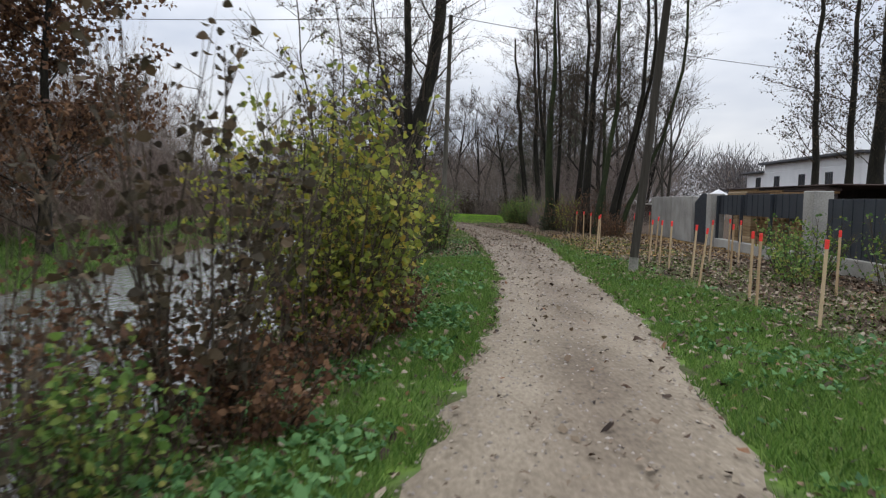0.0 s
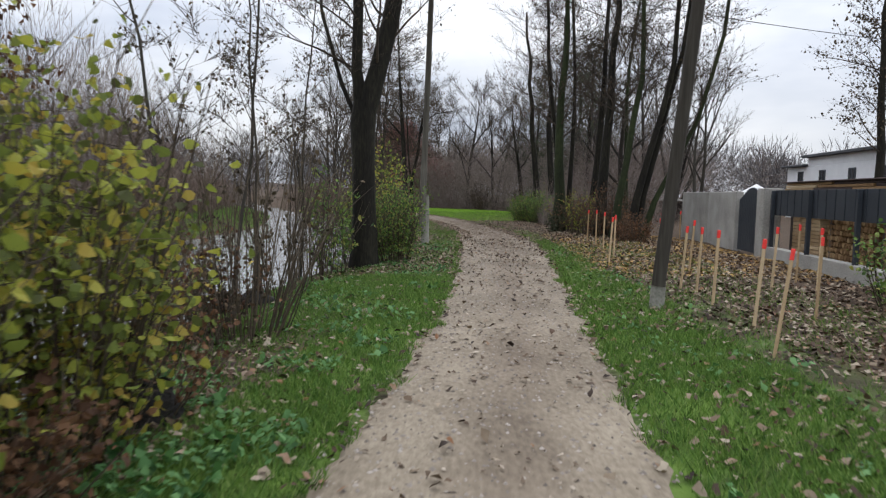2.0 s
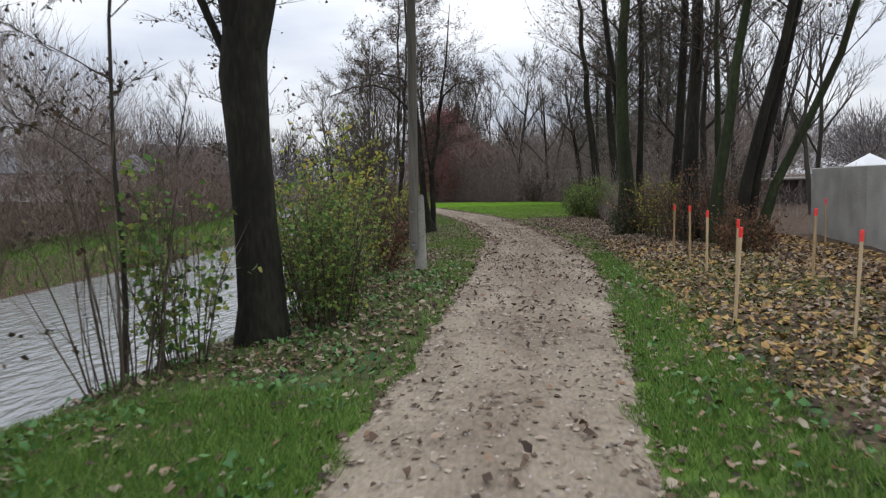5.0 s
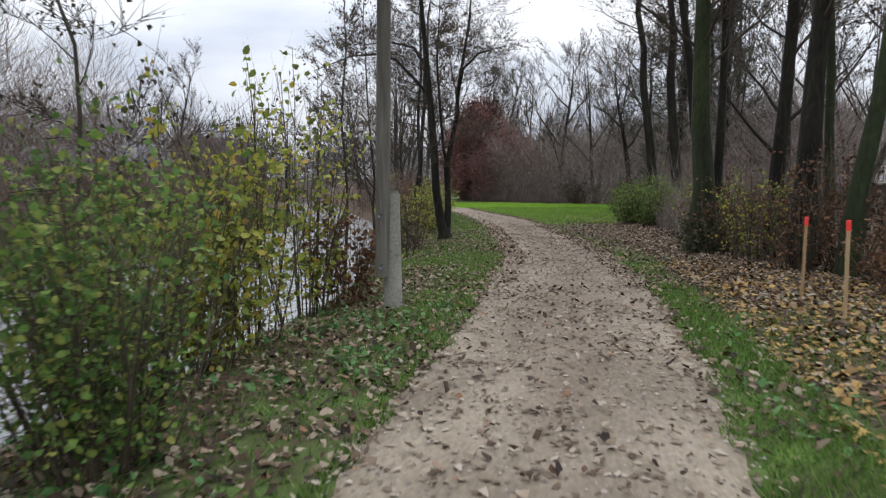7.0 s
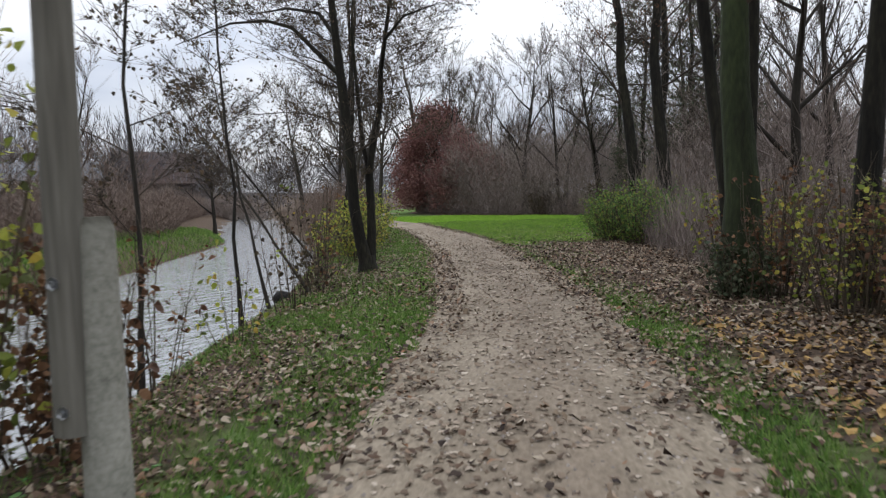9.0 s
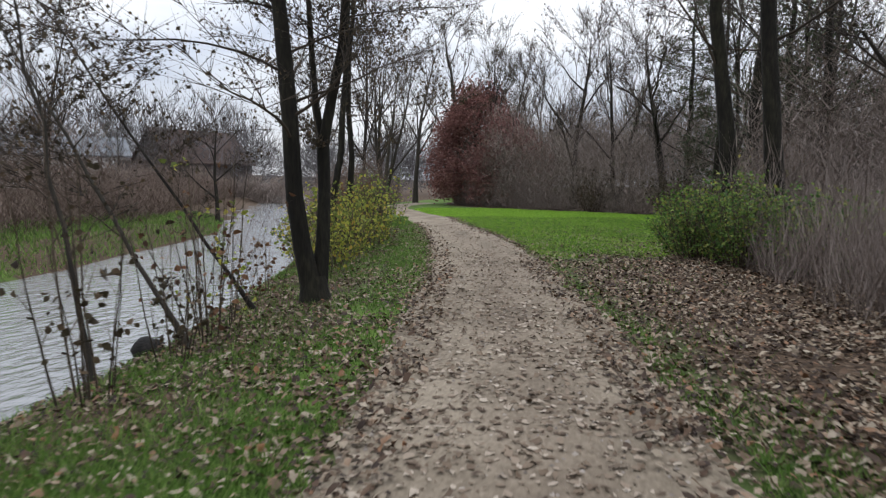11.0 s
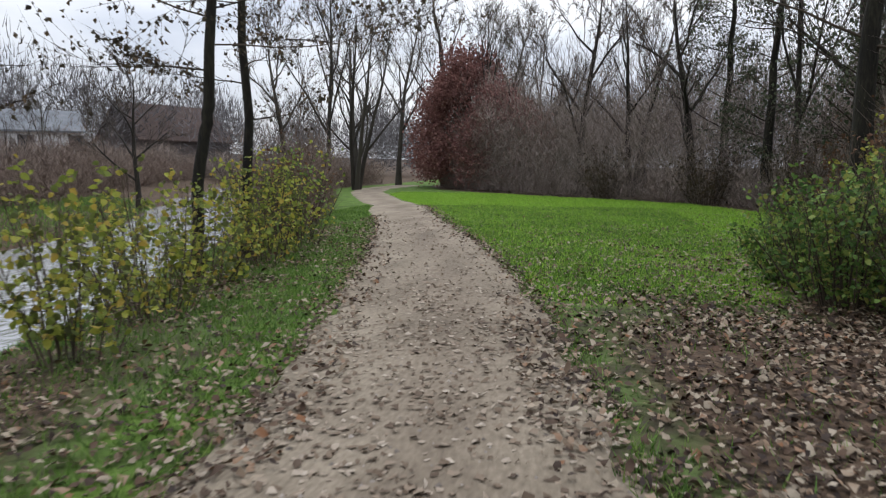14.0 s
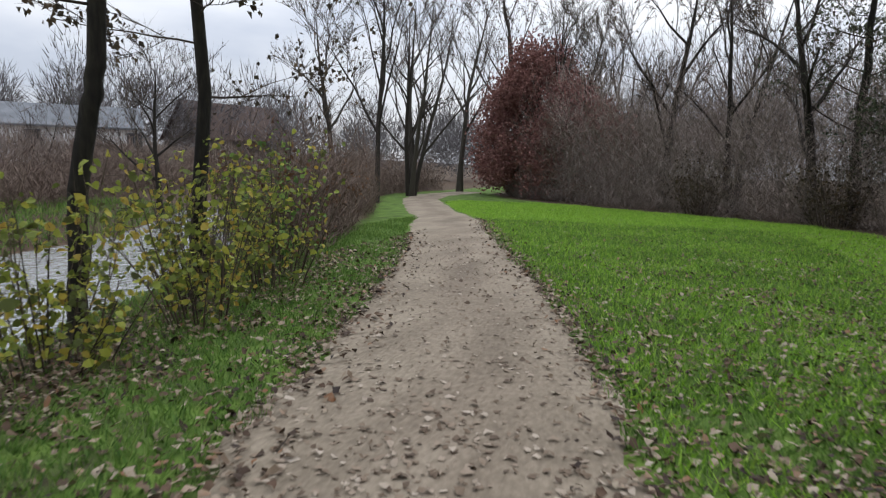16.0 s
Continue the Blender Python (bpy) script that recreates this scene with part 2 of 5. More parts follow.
M_GLASS = material("dark_window_glass", [(0.02, 0.024, 0.03), (0.04, 0.046, 0.055)], 1, 5, 0.08, 0, spec=0.6)
M_CABLE = material("black_cable", [(0.012, 0.012, 0.013), (0.02, 0.02, 0.022)], 3, 30, 0.6, 0)
M_STEEL = material("galvanised_steel", [(0.32, 0.33, 0.34), (0.45, 0.46, 0.47)], 8, 60, 0.45, 0.1, 0.001, metal=0.8)
M_STUMP = material("black_rotten_wood", [(0.006, 0.006, 0.006), (0.014, 0.012, 0.011), (0.03, 0.026, 0.022)], 5, 40, 0.75, 0.9, 0.02)

M_WATER = bpy.data.materials.new("river_water")
M_WATER.use_nodes = True
wtn, wtl = M_WATER.node_tree.nodes, M_WATER.node_tree.links
wtb = wtn["Principled BSDF"]
wtb.inputs["Base Color"].default_value = (0.25, 0.26, 0.26, 1)
wtb.inputs["Roughness"].default_value = 0.04
wtb.inputs["IOR"].default_value = 1.7
wtb.inputs["Specular IOR Level"].default_value = 0.9
wtc, wtm, wtx, wtp = (wtn.new("ShaderNodeTexCoord"), wtn.new("ShaderNodeMapping"), wtn.new("ShaderNodeTexNoise"), wtn.new("ShaderNodeBump"))
wtm.inputs["Scale"].default_value = (2.2, 1.1, 1)
wtx.inputs["Scale"].default_value, wtx.inputs["Detail"].default_value = 2.6, 5
wtp.inputs["Strength"].default_value, wtp.inputs["Distance"].default_value = 0.6, 0.10
wtl.new(wtc.outputs["Object"], wtm.inputs[0])
wtl.new(wtm.outputs[0], wtx.inputs["Vector"])
wtl.new(wtx.outputs[0], wtp.inputs["Height"])
wtl.new(wtp.outputs[0], wtb.inputs["Normal"])


# ---- mesh helpers ----
class Geo:
    """Collects the vertices and faces of one mesh."""

    def __init__(self):
        self.v, self.f = [], []

    def tube(self, pts, radii, sides=6, cap=False):
        n0 = len(self.v)
        for i, p in enumerate(pts):
            d = (pts[min(i + 1, len(pts) - 1)] - pts[max(i - 1, 0)]).normalized()
            a = d.cross(Vector((0.31, 0.95, 0.05)) if abs(d.y) < 0.9 else Vector((1, 0, 0))).normalized()
            b = d.cross(a)
            for k in range(sides):
                w = 2 * math.pi * k / sides
                self.v.append(p + (a * math.cos(w) + b * math.sin(w)) * radii[i])
        for i in range(len(pts) - 1):
            for k in range(sides):
                k2 = (k + 1) % sides
                q = n0 + i * sides
                self.f.append((q + k, q + k2, q + sides + k2, q + sides + k))
        if cap:
            self.f.append(tuple(range(n0, n0 + sides)))
            self.f.append(tuple(range(n0 + (len(pts) - 1) * sides, n0 + len(pts) * sides))[::-1])

    def spike(self, p, q, w):
        """A thin flat-sided twig that ends in a point."""
        n0 = len(self.v)
        d = (q - p).normalized()
        a = d.cross(Vector((0.3, 0.9, 0.1))).normalized() * w
        b = d.cross(a)
        self.v += [p + a, p - a * 0.5 + b * 0.87, p - a * 0.5 - b * 0.87, q]
        self.f += [(n0, n0 + 1, n0 + 3), (n0 + 1, n0 + 2, n0 + 3), (n0 + 2, n0, n0 + 3)]

    def leaf(self, p, along, across, size, fold=0.25, oval=False):
        n0 = len(self.v)
        up = along.cross(across)
        if oval:
            a, c, u = along * size, across * size, up * size * fold * 0.6
            self.v += [p, p + a * 0.28 + c * 0.34 + u, p + a * 0.68 + c * 0.28 + u * 0.6, p + a - u * 0.5, p + a * 0.68 - c * 0.28 + u * 0.6, p + a * 0.28 - c * 0.34 + u]
            self.f += [(n0, n0 + 1, n0 + 5), (n0 + 1, n0 + 2, n0 + 4, n0 + 5), (n0 + 2, n0 + 3, n0 + 4)]
            return
        self.v += [p, p + along * size * 0.45 + across * size * 0.36 + up * size * fold, p + along * size,
                   p + along * size * 0.45 - across * size * 0.36 + up * size * fold]
        self.f += [(n0, n0 + 1, n0 + 2), (n0, n0 + 2, n0 + 3)]

    def box(self, lo, hi, bevel=0.0):
        n0 = len(self.v)
        (x0, y0, z0), (x1, y1, z1) = lo, hi
        self.v += [Vector(c) for c in ((x0, y0, z0), (x1, y0, z0), (x1, y1, z0), (x0, y1, z0), (x0, y0, z1), (x1, y0, z1), (x1, y1, z1), (x0, y1, z1))]
        self.f += [tuple(n0 + i for i in q) for q in ((0, 3, 2, 1), (4, 5, 6, 7), (0, 1, 5, 4), (1, 2, 6, 5), (2, 3, 7, 6), (3, 0, 4, 7))]

    def make(self, name, mat, parent=None, smooth=True, label="", bevel=0.0):
        me = bpy.data.meshes.new(name)
        me.from_pydata([tuple(v) for v in self.v], [], self.f)
        me.materials.append(mat)
        if smooth and not bevel:
            me.polygons.foreach_set("use_smooth", [True] * len(me.polygons))
        if bevel:
            bm = bmesh.new()
            bm.from_mesh(me)
            bmesh.ops.bevel(bm, geom=bm.edges[:], offset=bevel, segments=1, affect="EDGES")
            bm.to_mesh(me)
            bm.free()
        ob = new(name, me)
        if parent:
            ob.parent = parent
        if label:
            tagged(ob, label)
        return ob


def sheet(name, verts, faces, mat, smooth=False):
    """A mesh from arrays: verts n x 3, faces m x k."""
    me = bpy.data.meshes.new(name)
    k = faces.shape[1]
    me.vertices.add(len(verts))
    me.vertices.foreach_set("co", np.ascontiguousarray(verts, dtype=np.float32).ravel())
    me.loops.add(faces.size)
    me.loops.foreach_set("vertex_index", np.ascontiguousarray(faces, dtype=np.int32).ravel())
    me.polygons.add(len(faces))
    me.polygons.foreach_set("loop_start", np.arange(0, faces.size, k, dtype=np.int32))
    if smooth:
        me.polygons.foreach_set("use_smooth", np.ones(len(faces), dtype=bool))
    for one in mat if isinstance(mat, list) else [mat]:
        me.materials.append(one)
    me.update()
    me.validate()
    return new(name, me)


def thing(name, at, label, category, group=""):
    """An empty at the thing's base, to which its parts belong."""
    ob = new(name)
    ob.empty_display_size = 0.2
    ob.location = at
    return tagged(ob, label, category, group)


# ---- the plan ----
EDGE_Y = [-40, -8, 0, 5.1, 8.3, 13, 18.4, 21.5, 24.6, 27, 31, 35.05, 37.25, 39.55, 42.65, 44.95, 47.75, 51.65, 56.45, 59.05, 63.75, 68.75, 72.25, 78.25, 85.25]
EDGE_L = [-6.4, -1.9, -0.5, 0.4, 0.94, 1.38, 1.52, 1.47, 1.52, 1.42, 1.3, 0.68, 0.27, -0.01, -0.8, -1.3, -2.08, -3.2, -4.95, -5.7, -7.85, -9.9, -11.2, -12.6, -12.5]
EDGE_R = [-4.2, 0.3, 1.65, 2.53, 3.01, 3.29, 3.66, 3.88, 4.0, 4.02, 3.76, 3.25, 2.78, 2.32, 1.72, 1.15, 0.33, -1.0, -2.65, -3.4, -5.7, -7.7, -9.15, -10.4, -10.2]
BANK_Y = [-60, -10, 0, 6, 12, 16, 18, 20, 23, 27, 29, 32.3, 35.25, 37.25, 39.25, 42.25, 45.25, 48.25, 54.25, 64.25, 74.25, 99.25, 199.25]
BANK_X = [-12, -3.6, -2.6, -2.2, -2.1, -2.2, -2.0, -1.75, -1.35, -1.25, -1.45, -1.95, -2.35, -2.85, -3.4, -4.15, -5.1, -6.1, -8.6, -13, -17.5, -28, -70]
FAR_X = [-22, -10.5, -8.6, -8.2, -8.0, -8.2, -8.3, -8.4, -8.5, -8.7, -8.8, -8.9, -9.0, -9.0, -9.1, -9.5, -10.4, -11.0, -12.6, -18, -23, -34, -78]


def left_edge(y):
    return np.interp(y, EDGE_Y, EDGE_L)


def right_edge(y):
    return np.interp(y, EDGE_Y, EDGE_R)


def bank(y):
    return np.interp(y, BANK_Y, BANK_X)


def far_bank(y):
    return np.interp(y, BANK_Y, FAR_X)


def wave(x, y):
    return (np.sin(x * 1.7 + y * 0.9) + np.sin(y * 2.3 - x * 1.1 + 1.0) + np.sin(x * 3.1 + y * 3.7)) / 3


def height(x, y):
    x, y = np.asarray(x, float), np.asarray(y, float)
    d = x - bank(y)
    wide = np.clip(left_edge(y) - bank(y) - 0.35, 1.2, 3.2)
    near = np.interp(np.where(d > 0, d / wide, d), [-1.2, -0.5, 0.0, 0.1, 0.35, 0.65, 0.9, 1.0], [-1.1, -0.85, -0.5, -0.36, -0.2, -0.085, -0.02, 0.0])
    e = far_bank(y) - x
    over = np.interp(e, [-1.2, -0.4, 0.0, 0.6, 1.6, 8, 40, 120], [-1.1, -0.8, -0.5, -0.25, 0.05, 0.5, 2.0, 9.0])
    z = np.where(e > -1.2, over, near)
    off = np.maximum(left_edge(y) - x, x - right_edge(y))
    rough = np.clip(off / 0.6, 0, 1) * np.clip(np.abs(d), 0, 1)
    verge = 0.11 * np.clip((x - right_edge(y) - 0.2) / 1.2, 0, 1) * np.clip((36 - y) / 4, 0, 1)
    return z + verge + 0.03 * rough * wave(x, y)


def is_path(x, y):
    return (x > left_edge(y)) & (x < right_edge(y))


WOOD_Y = [-60, 20, 27, 36, 43.25, 49.25, 57.25, 63.25, 70.25, 77.25, 84.25, 119.25]
WOOD_X = [4.9, 5.0, 4.9, 4.6, 4.4, 7.2, 8.2, 6.0, -1.2, -7.0, -9.5, -10]


def wood_edge(y):
    return np.interp(y, WOOD_Y, WOOD_X)


# ---- ground ----
def spaced(parts):
    return np.unique(np.concatenate([np.arange(a, b, s) for a, b, s in parts]))


gx = spaced([(-600, -60, 60), (-60, -16, 4), (-16, -10, 0.5), (-10, 10, 0.25), (10, 20, 1), (20, 60, 5), (60, 661, 60)])
gy = spaced([(-600, -60, 60), (-60, -6, 4), (-6, 50, 0.25), (50, 90, 0.5), (90, 140, 5), (140, 861, 60)])
XX, YY = np.meshgrid(gx, gy)
V = np.stack([XX.ravel(), YY.ravel(), height(XX, YY).ravel()], 1)
nx, ny = len(gx), len(gy)
I = (np.arange(ny - 1)[:, None] * nx + np.arange(nx - 1)[None, :]).ravel()
ground = sheet("ground", V, np.stack([I, I + 1, I + nx + 1, I + nx], 1), M_GROUND, True)
vx, vy = V[:, 0], V[:, 1]
turf = np.clip((vy - 40) / 4, 0, 1)
turf = np.maximum(turf, 0.75 * np.clip((wood_edge(vy) - 0.2 - vx) / 0.8, 0, 1) * (vx > right_edge(vy) - 0.1) * np.clip((24 - vy) / 6, 0, 1))
turf = np.maximum(turf, 0.75 * np.clip((vx - left_edge(vy) + 1.3) / 0.6, 0, 1) * (vx < left_edge(vy) + 0.1) * np.clip((18.5 - vy) / 2, 0, 1))
turf = np.maximum(turf, 0.7 * np.clip((vx - left_edge(vy) + 0.9) / 0.4, 0, 1) * (vx < left_edge(vy) + 0.1) * np.clip((vy - 28) / 3, 0, 1))
turf = np.where(vx < far_bank(vy), np.clip((vx - far_bank(vy) + 4.6) / 2.0, 0, 1) * 0.85, turf)
floor = np.clip((vx - wood_edge(vy)) / 0.9 + 0.4, 0, 1) * np.clip((vy + 6) / 10, 0, 1)
floor = np.maximum(floor, np.clip((vx - right_edge(vy) - np.interp(vy, [20, 28, 41], [0.6, 0.1, 0.0])) / 0.8, 0, 1) * np.clip((vy - 13) / 4, 0, 1) * np.clip((44 - vy) / 4, 0, 1))
floor = np.maximum(floor, np.clip((left_edge(vy) - 0.55 - vx) / 1.0, 0, 1) * np.clip((vy - 20) / 2, 0, 1) * np.clip((41 - vy) / 3, 0, 1))
floor = np.maximum(floor, np.clip((left_edge(vy) - 1.05 - vx) / 0.9, 0, 1) * np.clip((vy - 39) / 3, 0, 1))
floor = np.maximum(floor, np.clip((bank(vy) + 1.5 - vx) / 0.7, 0, 1) * (vx > far_bank(vy)))
floor = np.maximum(floor, np.clip((far_bank(vy) - 2.4 - vx) / 2.2, 0, 1))
floor = np.maximum(floor, np.clip((left_edge(vy) - 0.95 - vx) / 0.6, 0, 1) * np.clip((14 - vy) / 3, 0, 1))
paint = ground.data.color_attributes.new("zone", "FLOAT_COLOR", "POINT")
paint.data.foreach_set("color", np.stack([turf, floor, np.zeros(len(vx)), np.ones(len(vx))], 1).astype(np.float32).ravel())
tagged(ground, "grassy ground with bare soil and woodland floor", "ground", kind="structure")

py = np.concatenate([np.arange(-40, 60, 0.2), np.arange(60, 86, 0.5)])
cols = 13
ragged = np.array([[noise.noise((y * 0.9, 3.0, 0)) * 0.18 + noise.noise((y * 3.3, 7.0, 0)) * 0.15, noise.noise((y * 0.9, 23.0, 0)) * 0.18 + noise.noise((y * 3.3, 29.0, 0)) * 0.15] for y in py])
s = np.linspace(0, 1, cols)
PL, PR = left_edge(py) + ragged[:, 0], right_edge(py) + ragged[:, 1]
PX = PL[:, None] * (1 - s) + PR[:, None] * s
PY = np.repeat(py[:, None], cols, 1)
crown = 0.012 + 0.03 * (1 - (2 * s - 1) ** 2)[None, :] + 0.002 * wave(PX * 3, PY * 2)
crown[:, 0] = crown[:, -1] = -0.02
V = np.stack([PX.ravel(), PY.ravel(), crown.ravel()], 1)
I = (np.arange(len(py) - 1)[:, None] * cols + np.arange(cols - 1)[None, :]).ravel()
track = np.exp(-(((s - 0.55) / 0.2) ** 2))[None, :] * np.array([0.75 + 0.5 * noise.noise((y * 0.5, 41.0, 0)) for y in py])[:, None]
path = tagged(sheet("path", V, np.stack([I, I + 1, I + cols + 1, I + cols], 1), M_PATH, True), "pale trodden fine gravel footpath", "path", kind="structure")
paint = path.data.color_attributes.new("track", "FLOAT_COLOR", "POINT")
paint.data.foreach_set("color", np.repeat(np.clip(track, 0, 1).ravel(), 4).astype(np.float32))

wy = np.concatenate([np.arange(-60, 80, 1.0), np.arange(80, 200, 10)])
V = np.concatenate([np.stack([bank(wy) + 0.6, wy, np.full(len(wy), -0.5)], 1), np.stack([far_bank(wy) - 0.8, wy, np.full(len(wy), -0.5)], 1)])
k = len(wy)
I = np.arange(k - 1)
river = tagged(sheet("river_water", V, np.stack([I + k, I, I + 1, I + 1 + k], 1), M_WATER), "grey rippled river reflecting the cloudy sky", "river", kind="structure")


# ---- plants: builders ----
def rod(rng, p, d, length, r0, r1, wander, steps, sag=0.0):
    pts, radii = [p.copy()], [r0]
    for i in range(steps):
        d = (d + Vector((rng.uniform(-1, 1), rng.uniform(-1, 1), rng.uniform(-0.6, 0.8) - sag)) * wander).normalized()
        p = p + d * (length / steps)
        pts.append(p)
        radii.append(r0 + (r1 - r0) * (i + 1) / steps)
    return pts, radii, d


def spray(rng, twigs, leaves, p, d, length, r, level, leafy, leaf_size, hang):
    """A branch with side twigs and, where leafy, withered or green leaves."""
    steps = 6 if level > 1 else 3
    pts, radii, d2 = rod(rng, p, d, length, r * 0.85, r * 0.25, 0.2, steps, 0.06)
    twigs.tube(pts, radii, 3 if r < 0.03 else 5)
    kids = 7 if level > 1 else 8
    for i in range(kids):
        f = rng.uniform(0.2, 1.0) * (len(pts) - 1)
        a = min(int(f), len(pts) - 2)
        q = pts[a].lerp(pts[a + 1], f - a)
        side = Vector((rng.uniform(-1, 1), rng.uniform(-1, 1), rng.uniform(-0.35, 0.75)))
        e = (d2 * 0.7 + side * 0.85).normalized()
        if level > 1:
            spray(rng, twigs, leaves, q, e, length * rng.uniform(0.4, 0.65), radii[a] * 0.5, level - 1, leafy, leaf_size, hang)
        else:
            tip = q + e * length * rng.uniform(0.4, 0.95)
            twigs.spike(q, tip, max(0.005, r * 0.4))
            for _ in range(leafy):
                if rng.random() < 0.75:
                    c = q.lerp(tip, rng.uniform(0.2, 1.0)) + Vector((rng.uniform(-1, 1), rng.uniform(-1, 1), rng.uniform(-1, 0.5))) * 0.06
                    al = Vector((rng.uniform(-1, 1), rng.uniform(-1, 1), -hang + rng.uniform(-0.5, 0.5))).normalized()
                    ac = al.cross(Vector((rng.uniform(-1, 1), rng.uniform(-1, 1), rng.uniform(-1, 1)))).normalized()
                    leaves.leaf(c, al, ac, leaf_size * rng.uniform(0.6, 1.3))


def stem_into(rng, trunk, twigs, leaves, pts, radii, first, branches, reach, level, leafy, leaf_size, hang, rise=0.75, sides=9):
    """A trunk along given points, with limbs from the fraction first upward."""
    trunk.tube(pts, radii, sides)
    n = len(pts) - 1
    for i in range(branches):
        f = (first + (1 - first) * ((i + rng.random()) / branches)) * n
        a = min(int(f), n - 1)
        p = pts[a].lerp(pts[a + 1], f - a)
        w = rng.uniform(0, 2 * math.pi)
        up = rise + rng.uniform(-0.25, 0.35)
        d = Vector((math.cos(w), math.sin(w), up)).normalized()
        t = f / n
        length = reach * (1.15 - 0.65 * t) * rng.uniform(0.6, 1.15)
        spray(rng, twigs, leaves, p, d, length, min(0.04, max(0.011, radii[a] * 0.26)), level, leafy, leaf_size, hang)


def bent(rng, base, top, r0, r1, steps=9, wob=0.12):
    pts, radii = [], []
    for i in range(steps + 1):
        t = i / steps
        p = Vector(base).lerp(Vector(top), t)
        if 0 < i < steps:
            p += Vector((rng.uniform(-wob, wob), rng.uniform(-wob, wob), 0)) * min(1, t * 3)
        pts.append(p)
        flare = 1.0 + (0.45 if base[2] < 0.2 else 0.0) * max(0, 1 - t * steps / 1.2)
        radii.append((r0 + (r1 - r0) * t) * flare)
    return pts, radii


def tree(name, at, stems, label, bark, twig, leaf, seed, branches=16, reach=2.6, first=0.3, level=2, leafy=1, leaf_size=0.07, hang=0.8, rise=0.75, group="", bow=0.0):
    """stems: (foot offset, top offset, foot radius, top radius) of each trunk."""
    rng = random.Random(seed)
    root = thing(name, at, label, "tree", group)
    twigs, leaves = Geo(), Geo()
    for foot, top, r0, r1 in stems:
        trunk = Geo()
        pts, radii = bent(rng, foot, top, r0, r1, wob=min(0.10, 0.011 * (top[2] - foot[2])))
        pts = [p + Vector((-bow, 0.3 * bow, 0)) * math.sin(math.pi * i / (len(pts) - 1)) ** 2 for i, p in enumerate(pts)]
        stem_into(rng, trunk, twigs, leaves, pts, radii, first, branches if top[2] > 4 else 0, reach, level, leafy, leaf_size, hang, rise)
        trunk.make("trunk" if len(stems) == 1 else "stem", bark, root)
    twigs.make("crown", twig, root)
    if leaves.v:
        leaves.make("foliage", leaf, root, smooth=False)
    return root


def shrub(name, at, tall, wide, label, leaf, seed, stems=26, per=26, leaf_size=0.07, twig=None, group="", low=0.15):
    """Many thin stems that fan out of one foot, with leaves along them."""
    rng = random.Random(seed)
    root = thing(name, at, label, "bush", group)
    twigs, leaves = Geo(), Geo()
    for _ in range(stems):
        w = rng.uniform(0, 2 * math.pi)
        out = wide * math.sqrt(rng.random())
        foot = Vector((math.cos(w), math.sin(w), 0)) * out * 0.4 + Vector((0, 0, -0.08))
        tip = Vector((math.cos(w) * out, math.sin(w) * out, tall * rng.uniform(0.6, 1.05) * (1 - 0.3 * (out / wide) ** 2)))
        r = rng.uniform(0.005, 0.013) * (0.6 + tall / 4)
        pts, radii, _d = rod(rng, foot, (tip - foot).normalized(), (tip - foot).length, r, r * 0.3, 0.09, 5)
        twigs.tube(pts, radii, 4)
        full = rng.uniform(0.3, 1.9) if per > 8 else 1.0
        for _ in range(3 if tall > 1.3 else 1):
            f = rng.uniform(0.25, 0.95) * 5
            a = min(int(f), 4)
            p = pts[a].lerp(pts[a + 1], f - a)
            d = ((pts[a + 1] - pts[a]).normalized() + Vector((rng.uniform(-1, 1), rng.uniform(-1, 1), rng.uniform(-0.2, 0.5))) * 0.7).normalized()
            twigs.spike(p, p + d * tall * rng.uniform(0.15, 0.34), r * 0.5)
        for _ in range(int(per * full) // 3):
            f = rng.uniform(low, 1.0) * 5
            a = min(int(f), 4)
            p = pts[a].lerp(pts[a + 1], f - a)
            d = Vector((rng.uniform(-1, 1), rng.uniform(-1, 1), rng.uniform(-0.1, 1.1))).normalized()
            q = p + d * rng.uniform(0.12, 0.42) * min(1.0, tall / 2)
            twigs.spike(p, q, 0.0035)
            for _ in range(3):
                c = p.lerp(q, rng.uniform(0.3, 1.05)) + Vector((rng.uniform(-1, 1), rng.uniform(-1, 1), rng.uniform(-1, 1))) * 0.05
                al = Vector((rng.uniform(-1, 1), rng.uniform(-1, 1), rng.uniform(-1.1, 0.3))).normalized()
                ac = al.cross(Vector((rng.uniform(-1, 1), rng.uniform(-1, 1), rng.uniform(-1, 1)))).normalized()
                leaves.leaf(c, al, ac, leaf_size * rng.uniform(0.55, 1.35), 0.25, True)
    twigs.make("branchwork", twig or M_STEM, root)
    leaves.make("foliage", leaf, root, smooth=False)
    return root


def twig_mass(name, points, tall, width, mat, seed, lean=0.35):
    """Countless thin upright twigs, one tapered blade each, rooted at the given points."""
    r = np.random.RandomState(seed)
    n = len(points)
    d = np.stack([r.normal(0, lean, n), r.normal(0, lean, n), np.ones(n)], 1)
    d /= np.linalg.norm(d, axis=1)[:, None]
    L = tall * r.uniform(0.5, 1.3, n)
    w = r.uniform(0, 2 * np.pi, n)
    side = np.stack([np.cos(w), np.sin(w), np.zeros(n)], 1) * (width * r.uniform(0.5, 1.5, n))[:, None]
    V = np.stack([points - side, points + side, points + d * L[:, None]], 1).reshape(-1, 3)
    return sheet(name, V, np.arange(3 * n).reshape(-1, 3), mat)


